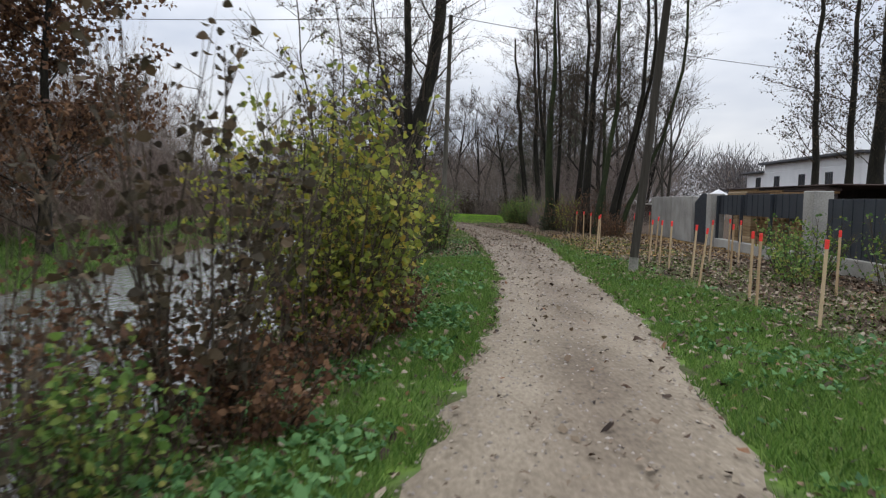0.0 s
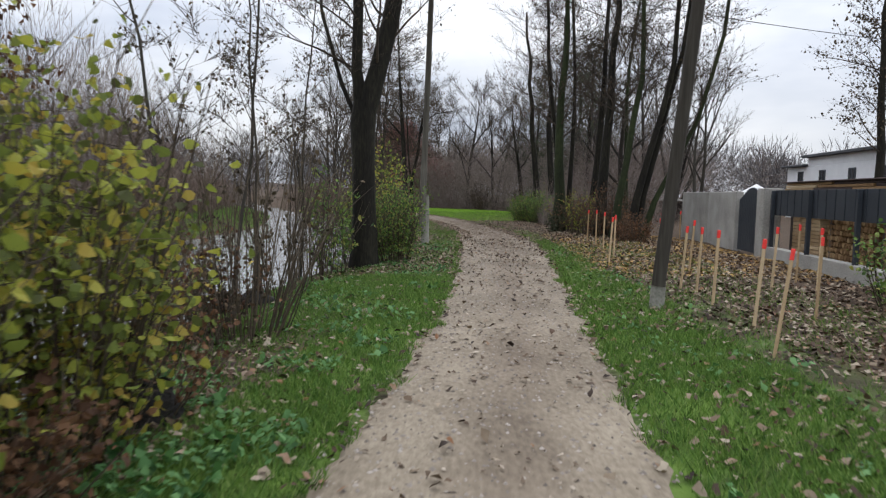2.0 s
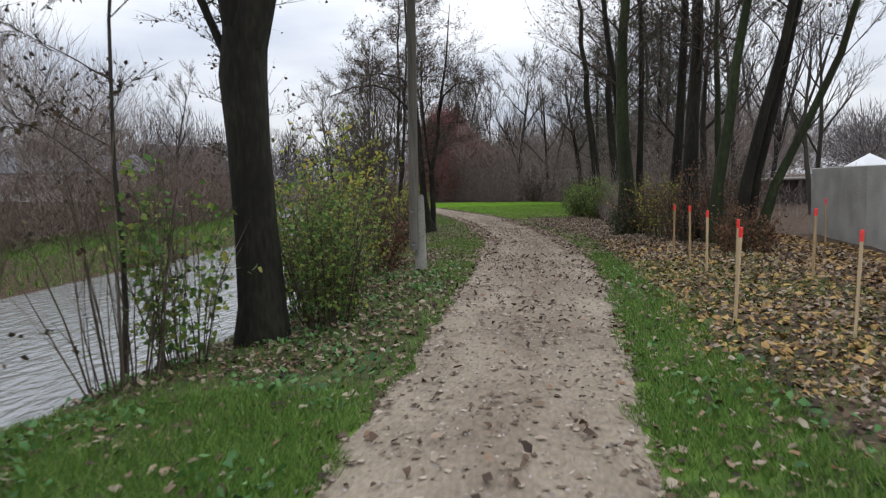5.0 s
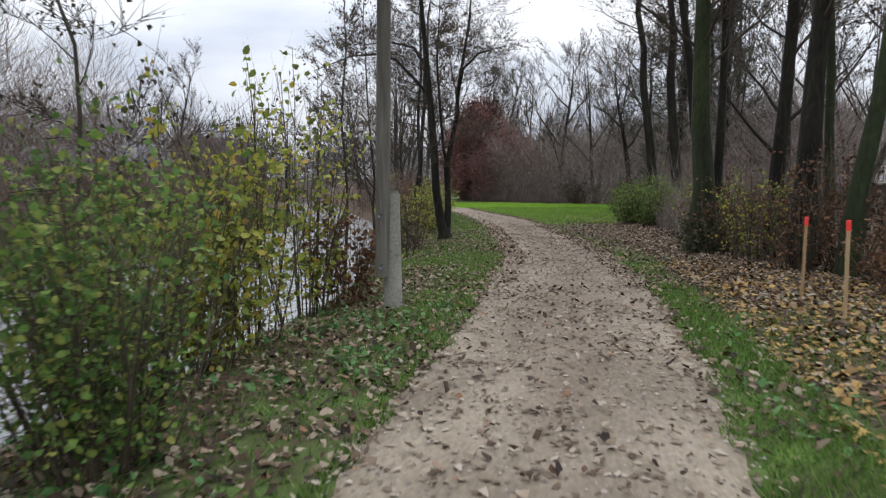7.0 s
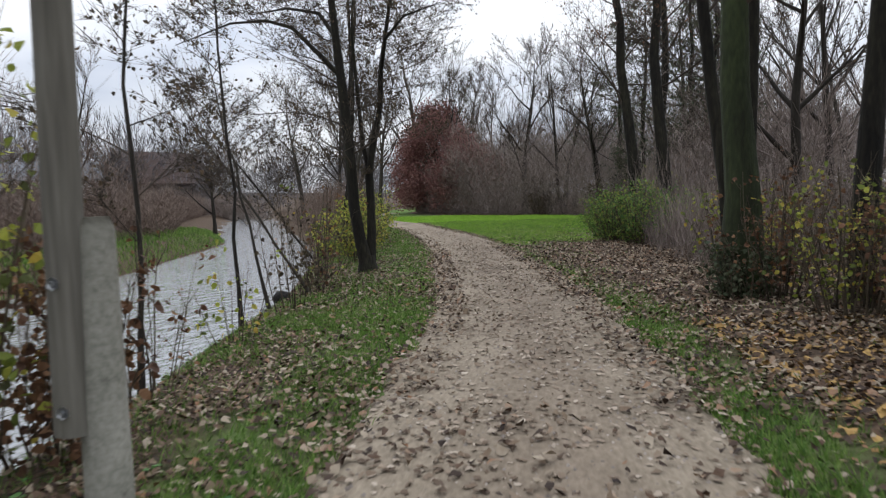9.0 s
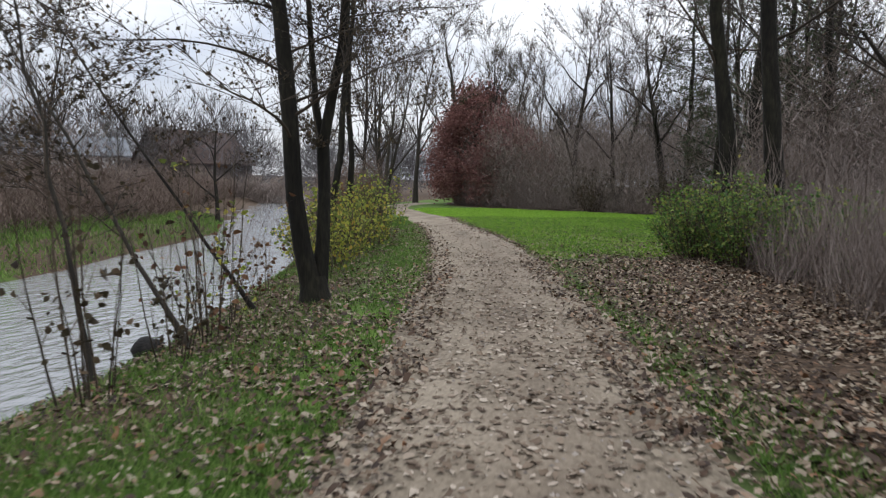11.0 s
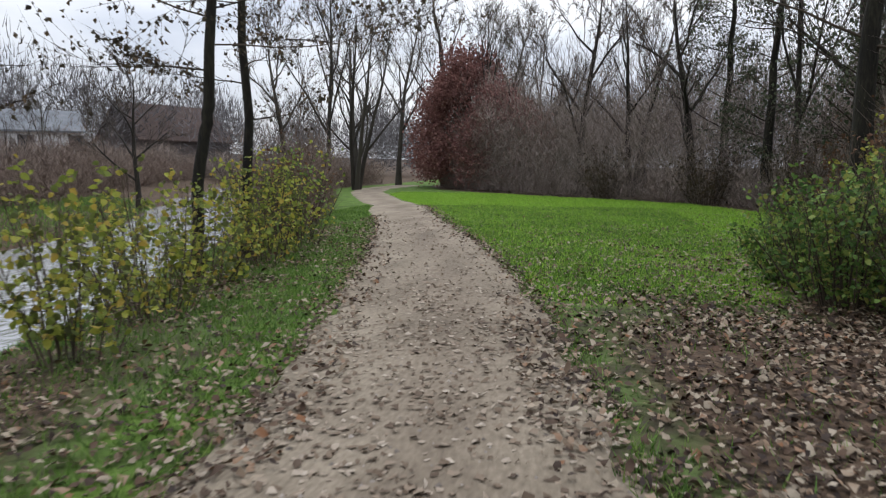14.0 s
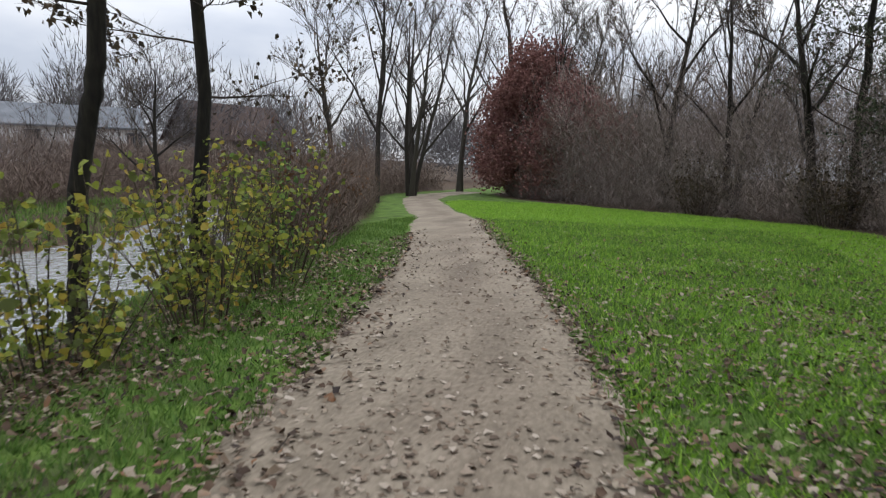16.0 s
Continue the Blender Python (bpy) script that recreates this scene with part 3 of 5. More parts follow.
def leaf_scatter(name, pts, size, mat, seed, lift=0.012, tilt=0.35, aspect=0.62):
    """Loose leaves lying about: pointed ovals, a little curled."""
    r = np.random.RandomState(seed)
    n = len(pts)
    w = r.uniform(0, 2 * np.pi, n)
    S = size * r.uniform(0.55, 1.35, n)
    al = np.stack([np.cos(w), np.sin(w), r.normal(0, tilt, n)], 1)
    ac = np.stack([-np.sin(w), np.cos(w), r.normal(0, tilt, n)], 1) * aspect
    up = np.zeros((n, 3))
    up[:, 2] = r.uniform(-0.12, 0.28, n)
    c = pts + np.stack([np.zeros(n), np.zeros(n), lift * r.uniform(0.3, 1.6, n)], 1)
    shape = ((-0.5, 0, 0.4), (-0.12, 0.5, 1), (0.22, 0.36, 0.8), (0.55, 0, 0.3), (0.22, -0.36, 0.8), (-0.12, -0.5, 1))
    V = np.stack([c + S[:, None] * (al * a + ac * b + up * h) for a, b, h in shape], 1)
    V += r.normal(0, 0.09, V.shape) * S[:, None, None]
    V[:, :, 2] = np.maximum(V[:, :, 2], pts[:, None, 2] + 0.003)
    B = 6 * np.arange(n)[:, None]
    F = np.concatenate([B + np.array([[0, 1, 5]]), B + np.array([[1, 2, 5]]), B + np.array([[2, 4, 5]]), B + np.array([[2, 3, 4]])])
    return sheet(name, V.reshape(-1, 3), F, mat)


def blades(name, pts, tall, width, mat, seed):
    r = np.random.RandomState(seed)
    n = len(pts)
    w = r.uniform(0, 2 * np.pi, n)
    side = np.stack([np.cos(w), np.sin(w), np.zeros(n)], 1) * (width * r.uniform(0.6, 1.4, n))[:, None]
    bend = np.stack([r.normal(0, 0.5, n), r.normal(0, 0.5, n), np.ones(n)], 1)
    T = (tall * r.uniform(0.45, 1.35, n))[:, None]
    V = np.stack([pts - side, pts + side, pts + bend * T], 1).reshape(-1, 3)
    return sheet(name, V, np.arange(3 * n).reshape(-1, 3), mat)


def scatter(n, x0, x1, y0, y1, keep, seed):
    r = np.random.RandomState(seed)
    x, y = r.uniform(x0, x1, n), r.uniform(y0, y1, n)
    m = keep(x, y, r)
    x, y = x[m], y[m]
    return np.stack([x, y, height(x, y)], 1)


def gz(x, y):
    return float(height(x, y))


# ---- large trees by the path ----
L_ALDER = "tall bare alder with dark bark and few withered leaves"
rng = random.Random(5)
big = thing("riverside_tree", (-0.5, 19.85, gz(-0.5, 19.85) - 0.05), "thick dark tree forking into two limbs above the river bank", "tree")
trunk, twigs, leaves = Geo(), Geo(), Geo()
pts = [Vector(p) for p in ((0, 0, 0), (0.02, 0, 0.5), (0.0, 0, 1.4), (-0.03, 0, 2.4), (-0.05, 0, 3.2), (0.0, 0.02, 3.7))]
trunk.tube(pts, [0.36, 0.29, 0.255, 0.25, 0.28, 0.26], 12)
for pts, radii in (([(0.02, 0, 3.5), (0.25, 0.1, 4.4), (0.5, 0.15, 5.4), (0.72, 0.3, 7.0), (0.8, 0.3, 9.0), (0.9, 0.5, 12)], [0.24, 0.2, 0.19, 0.17, 0.13, 0.04]),
                   ([(-0.08, 0, 3.5), (-0.2, 0.0, 4.4), (-0.16, -0.1, 5.6), (-0.22, -0.2, 7.4), (-0.4, -0.2, 11)], [0.15, 0.12, 0.11, 0.09, 0.03]),
                   ([(-0.1, 0, 3.1), (-0.55, 0.1, 4.1), (-1.0, 0.2, 5.6), (-1.3, 0.3, 8.0)], [0.06, 0.045, 0.035, 0.015])):
    stem_into(rng, trunk, twigs, leaves, [Vector(p) for p in pts], radii, 0.15, 13, 2.4, 2, 1, 0.06, 0.7)
trunk.make("trunk", M_BARK, big)
twigs.make("crown", M_TWIG, big)
leaves.make("foliage", M_LEAF_DK, big, smooth=False)

rng = random.Random(19)
fork = thing("forked_bank_tree", (-0.98, 36.75, gz(-0.98, 36.75) - 0.05), "dark tree with two stems and broad level boughs over the river", "tree")
trunk, twigs, leaves = Geo(), Geo(), Geo()
trunk.tube([Vector(p) for p in ((0.08, 0.02, -0.05), (0.05, 0.0, 0.15), (0.04, 0.0, 0.42))], [0.28, 0.215, 0.165], 11)
for pts, radii, first, count, reach in (([(0.02, -0.03, 0.25), (-0.08, -0.07, 0.8), (-0.17, -0.1, 1.5), (-0.2, -0.14, 2.6), (-0.26, -0.18, 3.6), (-0.36, -0.25, 5.0), (-0.5, -0.3, 7.0), (-0.6, -0.4, 9.5)], [0.15, 0.128, 0.12, 0.113, 0.104, 0.085, 0.052, 0.014], 0.36, 18, 2.4),
                                        ([(0.09, 0.06, 0.25), (0.13, 0.15, 0.9), (0.1, 0.3, 1.6), (0.08, 0.32, 2.3)], [0.125, 0.1, 0.09, 0.092], 0.9, 1, 0.8),
                                        ([(0.08, 0.32, 2.2), (0.2, 0.34, 2.8), (0.38, 0.36, 3.6), (0.42, 0.4, 4.4), (0.75, 0.4, 6.2), (0.95, 0.4, 8.2)], [0.08, 0.072, 0.064, 0.055, 0.036, 0.01], 0.35, 15, 2.0),
                                        ([(0.08, 0.32, 2.2), (-0.03, 0.36, 2.8), (-0.1, 0.4, 3.6), (-0.2, 0.45, 5.2), (-0.1, 0.6, 7.5)], [0.05, 0.045, 0.04, 0.03, 0.008], 0.4, 10, 1.8),
                                        ([(-0.3, -0.2, 4.2), (-0.65, -0.35, 4.6), (-1.2, -0.5, 5.2), (-1.7, -0.62, 5.35), (-2.4, -0.8, 5.3), (-3.5, -1.0, 4.9)], [0.055, 0.048, 0.04, 0.033, 0.022, 0.008], 0.3, 15, 1.4),
                                        ([(-0.36, -0.25, 5.0), (-0.9, 0.4, 5.7), (-1.8, 0.9, 6.0), (-2.8, 1.2, 6.0)], [0.05, 0.04, 0.028, 0.008], 0.2, 13, 1.5),
                                        ([(0.4, 0.4, 4.2), (0.7, -0.3, 4.9), (1.2, -0.8, 5.2), (2.0, -1.2, 5.3)], [0.045, 0.036, 0.025, 0.008], 0.25, 12, 1.4)):
    stem_into(rng, trunk, twigs, leaves, [Vector(p) for p in pts], radii, first, count, reach, 2, 2, 0.05, 0.6, rise=0.35)
trunk.make("trunk", M_BARK, fork)
twigs.make("crown", M_TWIG, fork)
leaves.make("foliage", M_LEAF_DK, fork, smooth=False)

tree("leaning_alder", (-3.55, 44.15, gz(-3.55, 44.15) - 0.05), [((0, 0, 0), (0.06, 0, 1.5), 0.095, 0.088), ((0.06, 0, 1.47), (0.24, 0.08, 2.6), 0.088, 0.084), ((0.24, 0.08, 2.57), (0.75, 0.2, 10), 0.084, 0.02)],
     "gently curved slender alder among shrubs on the bank", M_BARK, M_TWIG, M_LEAF_DK, 12, 18, 2.3, 0.02, leafy=4, leaf_size=0.085, rise=0.12)
tree("slender_alder", (-3.9, 46.35, gz(-3.9, 46.35) - 0.05), [((0, 0, 0), (0.25, 0.2, 11.5), 0.095, 0.03)], "straight slender alder on the river bank", M_BARK, M_TWIG, M_LEAF_DK, 13, 20, 2.2, 0.22, leafy=4, leaf_size=0.085, rise=0.15)

CLUMP = [(5.35, 31.6, 0.25, 0.1, 0.1), (6.5, 30.9, 0.16, 0.1, -0.3), (6.45, 29.0, 0.21, 0.2, -0.2), (6.7, 27.9, 0.15, 0.6, -0.35), (7.15, 27.7, 0.14, 1.3, -0.5), (7.4, 27.9, 0.12, 1.2, -0.7), (7.6, 27.8, 0.11, 2.6, -0.9), (5.75, 33.4, 0.13, -1.1, 0.2), (6.0, 33.6, 0.12, -0.3, -0.2), (8.3, 33.5, 0.13, 0.6, 0.3)]
for i, (x, y, r, lean, bow) in enumerate(CLUMP):
    tree("alder_tree", (x, y, gz(x, y) - 0.05), [((0, 0, 0), (lean, 0.3 * math.sin(i), 12.0 + (i % 3)), r * 0.9, 0.03)], L_ALDER, M_MOSS if i % 3 == 0 else M_BARK, M_TWIG, M_LEAF_DK, 30 + i, 24, 2.2, 0.28, leafy=1, leaf_size=0.075, group="alders beside the path", bow=bow)
tree("path_edge_oak", (5.75, 43.4, gz(5.75, 43.4) - 0.05), [((0, 0, 0), (-1.0, -0.2, 11.5), 0.20, 0.05), ((0.75, -0.4, 0), (0.1, -0.8, 12), 0.21, 0.05)], "two dark trunks grown close together beside a green bush", M_BARK, M_TWIG, M_LEAF_RU, 50, 15, 2.8, 0.32)
tree("path_edge_oak", (7.5, 50.0, gz(7.5, 50.0) - 0.05), [((0, 0, 0), (0.2, 0.0, 13), 0.22, 0.05)], "dark trunk with long level branches over the meadow", M_BARK, M_TWIG, M_LEAF_DK, 51, 15, 4.2, 0.25, rise=0.1)
for i, (x, y, r) in enumerate([(25.0, 39.0, 0.5), (22.3, 37.0, 0.24), (19.4, 35.0, 0.2)]):
    tree("garden_tree", (x, y, gz(x, y) - 0.05), [((0, 0, 0), (0.5 - i * 0.3, 0.2, 17), r, 0.05)], "tall dark tree standing behind the garden wall", M_BARK, M_TWIG, M_LEAF_DK, 60 + i, 26, 3.0, 0.2, leafy=2, leaf_size=0.13)

tree("autumn_tree", (-9.6, 17.0, gz(-9.6, 17.0)), [((0, 0, 0), (0.3, 0.2, 8.5), 0.16, 0.03)], "broad tree full of brown leaves across the river", M_BARK, M_TWIG, M_LEAF_RU, 71, 44, 2.8, 0.03, leafy=7, leaf_size=0.14, rise=0.6)
tree("autumn_tree", (-10.2, 12.0, gz(-10.2, 12.0)), [((0, 0, 0), (0.3, 0.2, 8.0), 0.16, 0.03)], "broad tree full of brown leaves across the river", M_BARK, M_TWIG, M_LEAF_RU, 72, 44, 2.8, 0.03, leafy=7, leaf_size=0.14, rise=0.6)
for i, (d, y) in enumerate([(2.2, 51.0), (1.6, 55.0), (3.0, 58.0), (1.8, 61.5), (3.4, 65.0)]):
    x = float(wood_edge(y)) + d
    tree("ivy_clad_tree", (x, y, gz(x, y)), [((0, 0, 0), (0.3, 0.2, 11.5), 0.2, 0.03)], "dark tree clad in dull green ivy at the wood edge", M_BARK, M_TWIG, M_LEAF_IVY, 73 + i, 30, 2.3, 0.1, leafy=3, leaf_size=0.11, rise=0.45)

for i, (x, y, tall, lean) in enumerate([(-1.7, 12.9, 6.5, -0.9), (-1.6, 14.6, 7.0, 0.5), (-1.9, 16.8, 7.5, -0.4), (-1.7, 18.9, 7.0, 0.3), (-1.4, 22.6, 6.0, -0.6), (-1.2, 28.6, 5.5, 0.1), (-1.5, 31.6, 6.0, -0.2), (-1.9, 33.6, 4.5, -1.0), (-1.75, 36.6, 4.4, -3.4), (-1.5, 34.6, 4.2, -2.8)]):
    tree("bank_sapling", (x, y, gz(x, y)), [((0, 0, 0), (lean, 0.2, tall), 0.03, 0.008)], "thin leafless sapling leaning over the water", M_BARK2, M_TWIG, M_LEAF_DK, 90 + i, 11, 1.2, 0.25, leafy=1, leaf_size=0.06, group="saplings on the bank")

# woodland trees, copies of a few grown ones
def limb(rng, trunk, twigs, leaves, p, d, length, r, depth, rise, leafy, leaf_size, fine):
    """A limb that curves, bears side limbs and ends in fine twigs."""
    steps = 4 if depth > 1 else 3
    pts, radii = [p], [r]
    for i in range(steps):
        d = (d + Vector((rng.uniform(-1, 1), rng.uniform(-1, 1), rng.uniform(-1, 1) + rise)) * 0.2).normalized()
        p = p + d * (length / steps)
        pts.append(p)
        radii.append(r * (1 - 0.65 * (i + 1) / steps))
    (trunk if r > 0.045 else twigs).tube(pts, radii, 7 if r > 0.045 else 3)
    for i in range((5, 5, 4, 3, 3)[depth]):
        f = rng.uniform(0.3, 1.0) * steps
        a = min(int(f), steps - 1)
        q = pts[a].lerp(pts[a + 1], f - a)
        e = ((pts[a + 1] - pts[a]).normalized() + Vector((rng.uniform(-1, 1), rng.uniform(-1, 1), rng.uniform(-0.5, 0.7) + rise * 0.3)) * 0.75).normalized()
        if depth:
            limb(rng, trunk, twigs, leaves, q, e, length * rng.uniform(0.45, 0.72), max(0.012, radii[a] * 0.55), depth - 1, rise, leafy, leaf_size, fine)
        else:
            tip = q + e * rng.uniform(0.35, 0.85)
            twigs.spike(q, tip, fine)
            for _ in range(leafy):
                if rng.random() < 0.45:
                    al = Vector((rng.uniform(-1, 1), rng.uniform(-1, 1), rng.uniform(-1.2, 0.2))).normalized()
                    leaves.leaf(q.lerp(tip, rng.random()), al, al.cross(Vector((rng.uniform(-1, 1), 0.4, rng.uniform(-1, 1)))).normalized(), leaf_size * rng.uniform(0.7, 1.4))


def forking_tree(name, at, trunks, bole, length, r, limbs, spread, rise, label, seed, bark, twig, leaf, leafy=0, leaf_size=0.1, fine=0.011, group="", depth=2):
    """trunks boles that lean apart; from the height bole on each one bears ascending limbs; spread: how far these lean out."""
    rng = random.Random(seed)
    root = thing(name, at, label, "tree", group)
    twigs, leaves = Geo(), Geo()
    for k in range(trunks):
        trunk = Geo()
        w = 2 * math.pi * k / trunks + rng.uniform(0, 1)
        lean = 0.0 if trunks == 1 else rng.uniform(0.12, 0.3)
        p, d = Vector((math.cos(w), math.sin(w), 0)) * (0.0 if trunks == 1 else r * 0.8), Vector((math.cos(w) * lean, math.sin(w) * lean, 1)).normalized()
        pts, radii = [p], [r * 1.4]
        total, n = bole + length, 7
        for i in range(n):
            d = (d + Vector((rng.uniform(-1, 1), rng.uniform(-1, 1), 0.2)) * 0.09).normalized()
            p = p + d * (total / n)
            pts.append(p)
            radii.append(max(0.012, r * (1 - 0.9 * ((i + 1) / n) ** 1.3)))
        trunk.tube(pts, radii, 9)
        for i in range(limbs):
            f = (bole / total + (1 - bole / total) * (i + rng.random()) / limbs) * n
            a = min(int(f), n - 1)
            q = pts[a].lerp(pts[a + 1], f - a)
            v = i * 2.4 + rng.uniform(-0.5, 0.5)
            e = Vector((math.cos(v) * spread, math.sin(v) * spread, 1.0 if spread < 1.2 else 0.5)).normalized()
            limb(rng, trunk, twigs, leaves, q, e, length * (0.62 - 0.36 * f / n) * rng.uniform(0.8, 1.15), radii[a] * 0.55, depth, rise, leafy, leaf_size, fine)
        trunk.make("trunk" if trunks == 1 else "stem", bark, root)
    twigs.make("crown", twig, root)
    if leaves.v:
        leaves.make("foliage", leaf, root, smooth=False)
    return root


far_kinds = [
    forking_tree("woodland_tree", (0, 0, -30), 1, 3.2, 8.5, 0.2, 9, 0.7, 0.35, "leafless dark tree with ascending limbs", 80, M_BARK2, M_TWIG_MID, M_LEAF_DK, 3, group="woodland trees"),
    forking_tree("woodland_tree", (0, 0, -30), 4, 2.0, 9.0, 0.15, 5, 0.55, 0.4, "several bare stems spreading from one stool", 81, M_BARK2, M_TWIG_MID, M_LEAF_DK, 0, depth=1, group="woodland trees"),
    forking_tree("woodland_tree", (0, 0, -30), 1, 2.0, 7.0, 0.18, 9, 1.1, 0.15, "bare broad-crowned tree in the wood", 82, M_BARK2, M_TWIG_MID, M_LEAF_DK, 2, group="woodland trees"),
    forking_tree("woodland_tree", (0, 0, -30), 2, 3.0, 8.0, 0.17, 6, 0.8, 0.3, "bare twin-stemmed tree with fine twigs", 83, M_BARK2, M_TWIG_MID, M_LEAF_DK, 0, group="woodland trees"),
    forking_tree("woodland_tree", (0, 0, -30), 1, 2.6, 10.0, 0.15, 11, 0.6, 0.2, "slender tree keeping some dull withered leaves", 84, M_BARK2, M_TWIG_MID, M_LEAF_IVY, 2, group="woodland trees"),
]
rng = random.Random(77)
spots = [(-12.3, 86.6, 1.05, 1), (-11.9, 75.5, 0.95, 0), (1.7, 73.5, 1.15, 0), (4.4, 70.0, 0.9, 3), (-10.6, 67.5, 0.85, 4), (-14.5, 71.0, 0.8, 2), (-13.6, 80.5, 0.9, 2), (6.5, 65.75, 0.95, 2), (9.2, 60.25, 1.0, 4), (10.5, 53.25, 0.95, 4), (9.6, 56.75, 0.85, 2), (10.5, 44.5, 0.85, 2), (-16.0, 60.0, 0.55, 2), (-19.0, 52.0, 0.55, 0), (-8.6, 88.5, 1.15, 0), (-4.5, 82.5, 1.1, 4)]
for _ in range(23):
    y = rng.uniform(40, 118)
    x = float(wood_edge(y)) + 3 + abs(rng.gauss(0, 12))
    if x > 3 + 0.36 * (y - 9.7):
        continue
    spots.append((x, y, rng.uniform(0.6, 1.0), rng.randrange(5)))
for _ in range(17):
    y = rng.uniform(-2, 90)
    x = float(far_bank(y)) - 5 - abs(rng.gauss(0, 12))
    spots.append((x, y, rng.uniform(0.5, 0.85) if y < 42 else rng.uniform(0.28, 0.45), rng.randrange(5)))
for i, (x, y, size, kind) in enumerate(spots):
    m = pose(x, y, gz(x, y) - 0.05, 0, 0, rng.uniform(0, 360)) @ Matrix.Diagonal((size, size, size * rng.uniform(0.9, 1.1), 1))
    if i < len(far_kinds):
        far_kinds[i].matrix_basis = m
    else:
        copy_thing(far_kinds[kind], m)

# copper beeches
def copper_beech(at, tall, wide, twigs_n, seed):
    rng = random.Random(seed)
    root = thing("copper_beech", at, "dark red copper beech with foliage down to the ground", "tree", "copper beeches")
    trunk, twigs, leaves = Geo(), Geo(), Geo()
    pts, radii = bent(rng, (0, 0, 0), (0.2, 0, tall), 0.03 * tall, 0.04)
    trunk.tube(pts, radii, 9)
    for _ in range(twigs_n):
        u, w = rng.uniform(-0.25, 1.0), rng.uniform(0, 2 * math.pi)
        side = math.sqrt(max(0.0, 1 - max(0.0, u) ** 2.6))
        lobe = 0.9 + 0.07 * math.sin(w * 3 + seed) + 0.07 * math.sin(u * 6 + w * 2)
        out = Vector((math.cos(w) * side * wide * lobe, math.sin(w) * side * wide * lobe, tall * (0.27 + 0.72 * u) * lobe))
        foot = Vector((0, 0, max(0.2, out.z * 0.7)))
        twigs.spike(foot, out * 1.02, 0.018)
        for _ in range(62):
            c = foot.lerp(out, rng.uniform(0.6, 1.03)) + Vector((rng.gauss(0, 0.3), rng.gauss(0, 0.3), rng.gauss(0, 0.3)))
            c.z = max(c.z, 0.1)
            al = Vector((rng.uniform(-1, 1), rng.uniform(-1, 1), rng.uniform(-1, 0.4))).normalized()
            leaves.leaf(c, al, al.cross(Vector((rng.uniform(-1, 1), rng.uniform(-1, 1), 0.6))).normalized(), rng.uniform(0.12, 0.24))
    trunk.make("trunk", M_BARK, root)
    twigs.make("crown", M_TWIG, root)
    leaves.make("foliage", M_LEAF_RED, root, smooth=False)


for x, y, tall, wide, count in ((-6.1, 82, 9.8, 4.3, 620), (-3.0, 78.5, 6.4, 3.2, 320)):
    copper_beech((x, y, gz(x, y)), tall, wide, count, int(y))

# ---- bushes ----
HAZEL = "hazel bush with large yellow-green leaves on many thin stems"
shrub("hazel_bush", (-1.35, 4.6, gz(-1.35, 4.6)), 3.0, 1.0, HAZEL, M_LEAF_DK, 101, 36, 24, 0.085)
shrub("hazel_bush", (-0.85, 6.9, gz(-0.85, 6.9)), 3.1, 1.15, HAZEL, M_LEAF_YG, 102, 80, 52, 0.08)
shrub("hazel_bush", (-0.6, 8.7, gz(-0.6, 8.7)), 2.7, 0.95, HAZEL, M_LEAF_YG, 103, 66, 48, 0.075)
for i, (x, y, h, w, leaf) in enumerate([(-1.9, 2.6, 1.7, 0.8, M_LEAF_DK), (-2.9, 5.0, 3.0, 0.8, M_LEAF_RU), (-1.45, 13.0, 1.5, 0.8, M_LEAF_RU), (-2.0, 3.9, 1.5, 0.8, M_LEAF_RU), (-1.5, 3.4, 1.0, 0.7, M_LEAF_G), (-0.9, 4.3, 0.7, 0.6, M_LEAF_RU), (-0.35, 7.7, 0.8, 0.6, M_LEAF_RU), (-1.2, 10.4, 1.8, 0.8, M_LEAF_RU), (-1.4, 11.6, 1.6, 0.7, M_LEAF_YG)]):
    shrub("bank_brush", (x, y, gz(x, y)), h, w, "tangled autumn brush on the river bank", leaf, 200 + i, 34, 26, 0.06, group="brush on the bank")
shrub("bramble_bush", (-1.1, 6.0, gz(-1.1, 6.0)), 1.1, 1.3, "low rusty bramble tangle under taller bushes", M_LEAF_RU, 104, 46, 24, 0.06)
shrub("bramble_bush", (-0.6, 9.4, gz(-0.6, 9.4)), 1.0, 0.9, "low rusty bramble tangle under taller bushes", M_LEAF_RU, 105, 40, 22, 0.05)
shrub("willow_shoots", (-0.75, 12.4, gz(-0.75, 12.4)), 2.6, 1.3, "bare brown willow shoots rising from one stool", M_LEAF_DK, 106, 64, 6, 0.06)
shrub("willow_shoots", (-1.2, 15.8, gz(-1.2, 15.8)), 3.2, 0.9, "bare brown willow shoots rising from one stool", M_LEAF_DK, 107, 22, 5, 0.06)
shrub("willow_shoots", (-1.3, 18.3, gz(-1.3, 18.3)), 3.0, 0.9, "bare brown willow shoots rising from one stool", M_LEAF_DK, 108, 22, 5, 0.06)
shrub("green_bush", (0.15, 20.5, gz(0.15, 20.5)), 2.1, 0.85, "fine-leaved green bush at the foot of a large tree", M_LEAF_G, 109, 56, 60, 0.05)
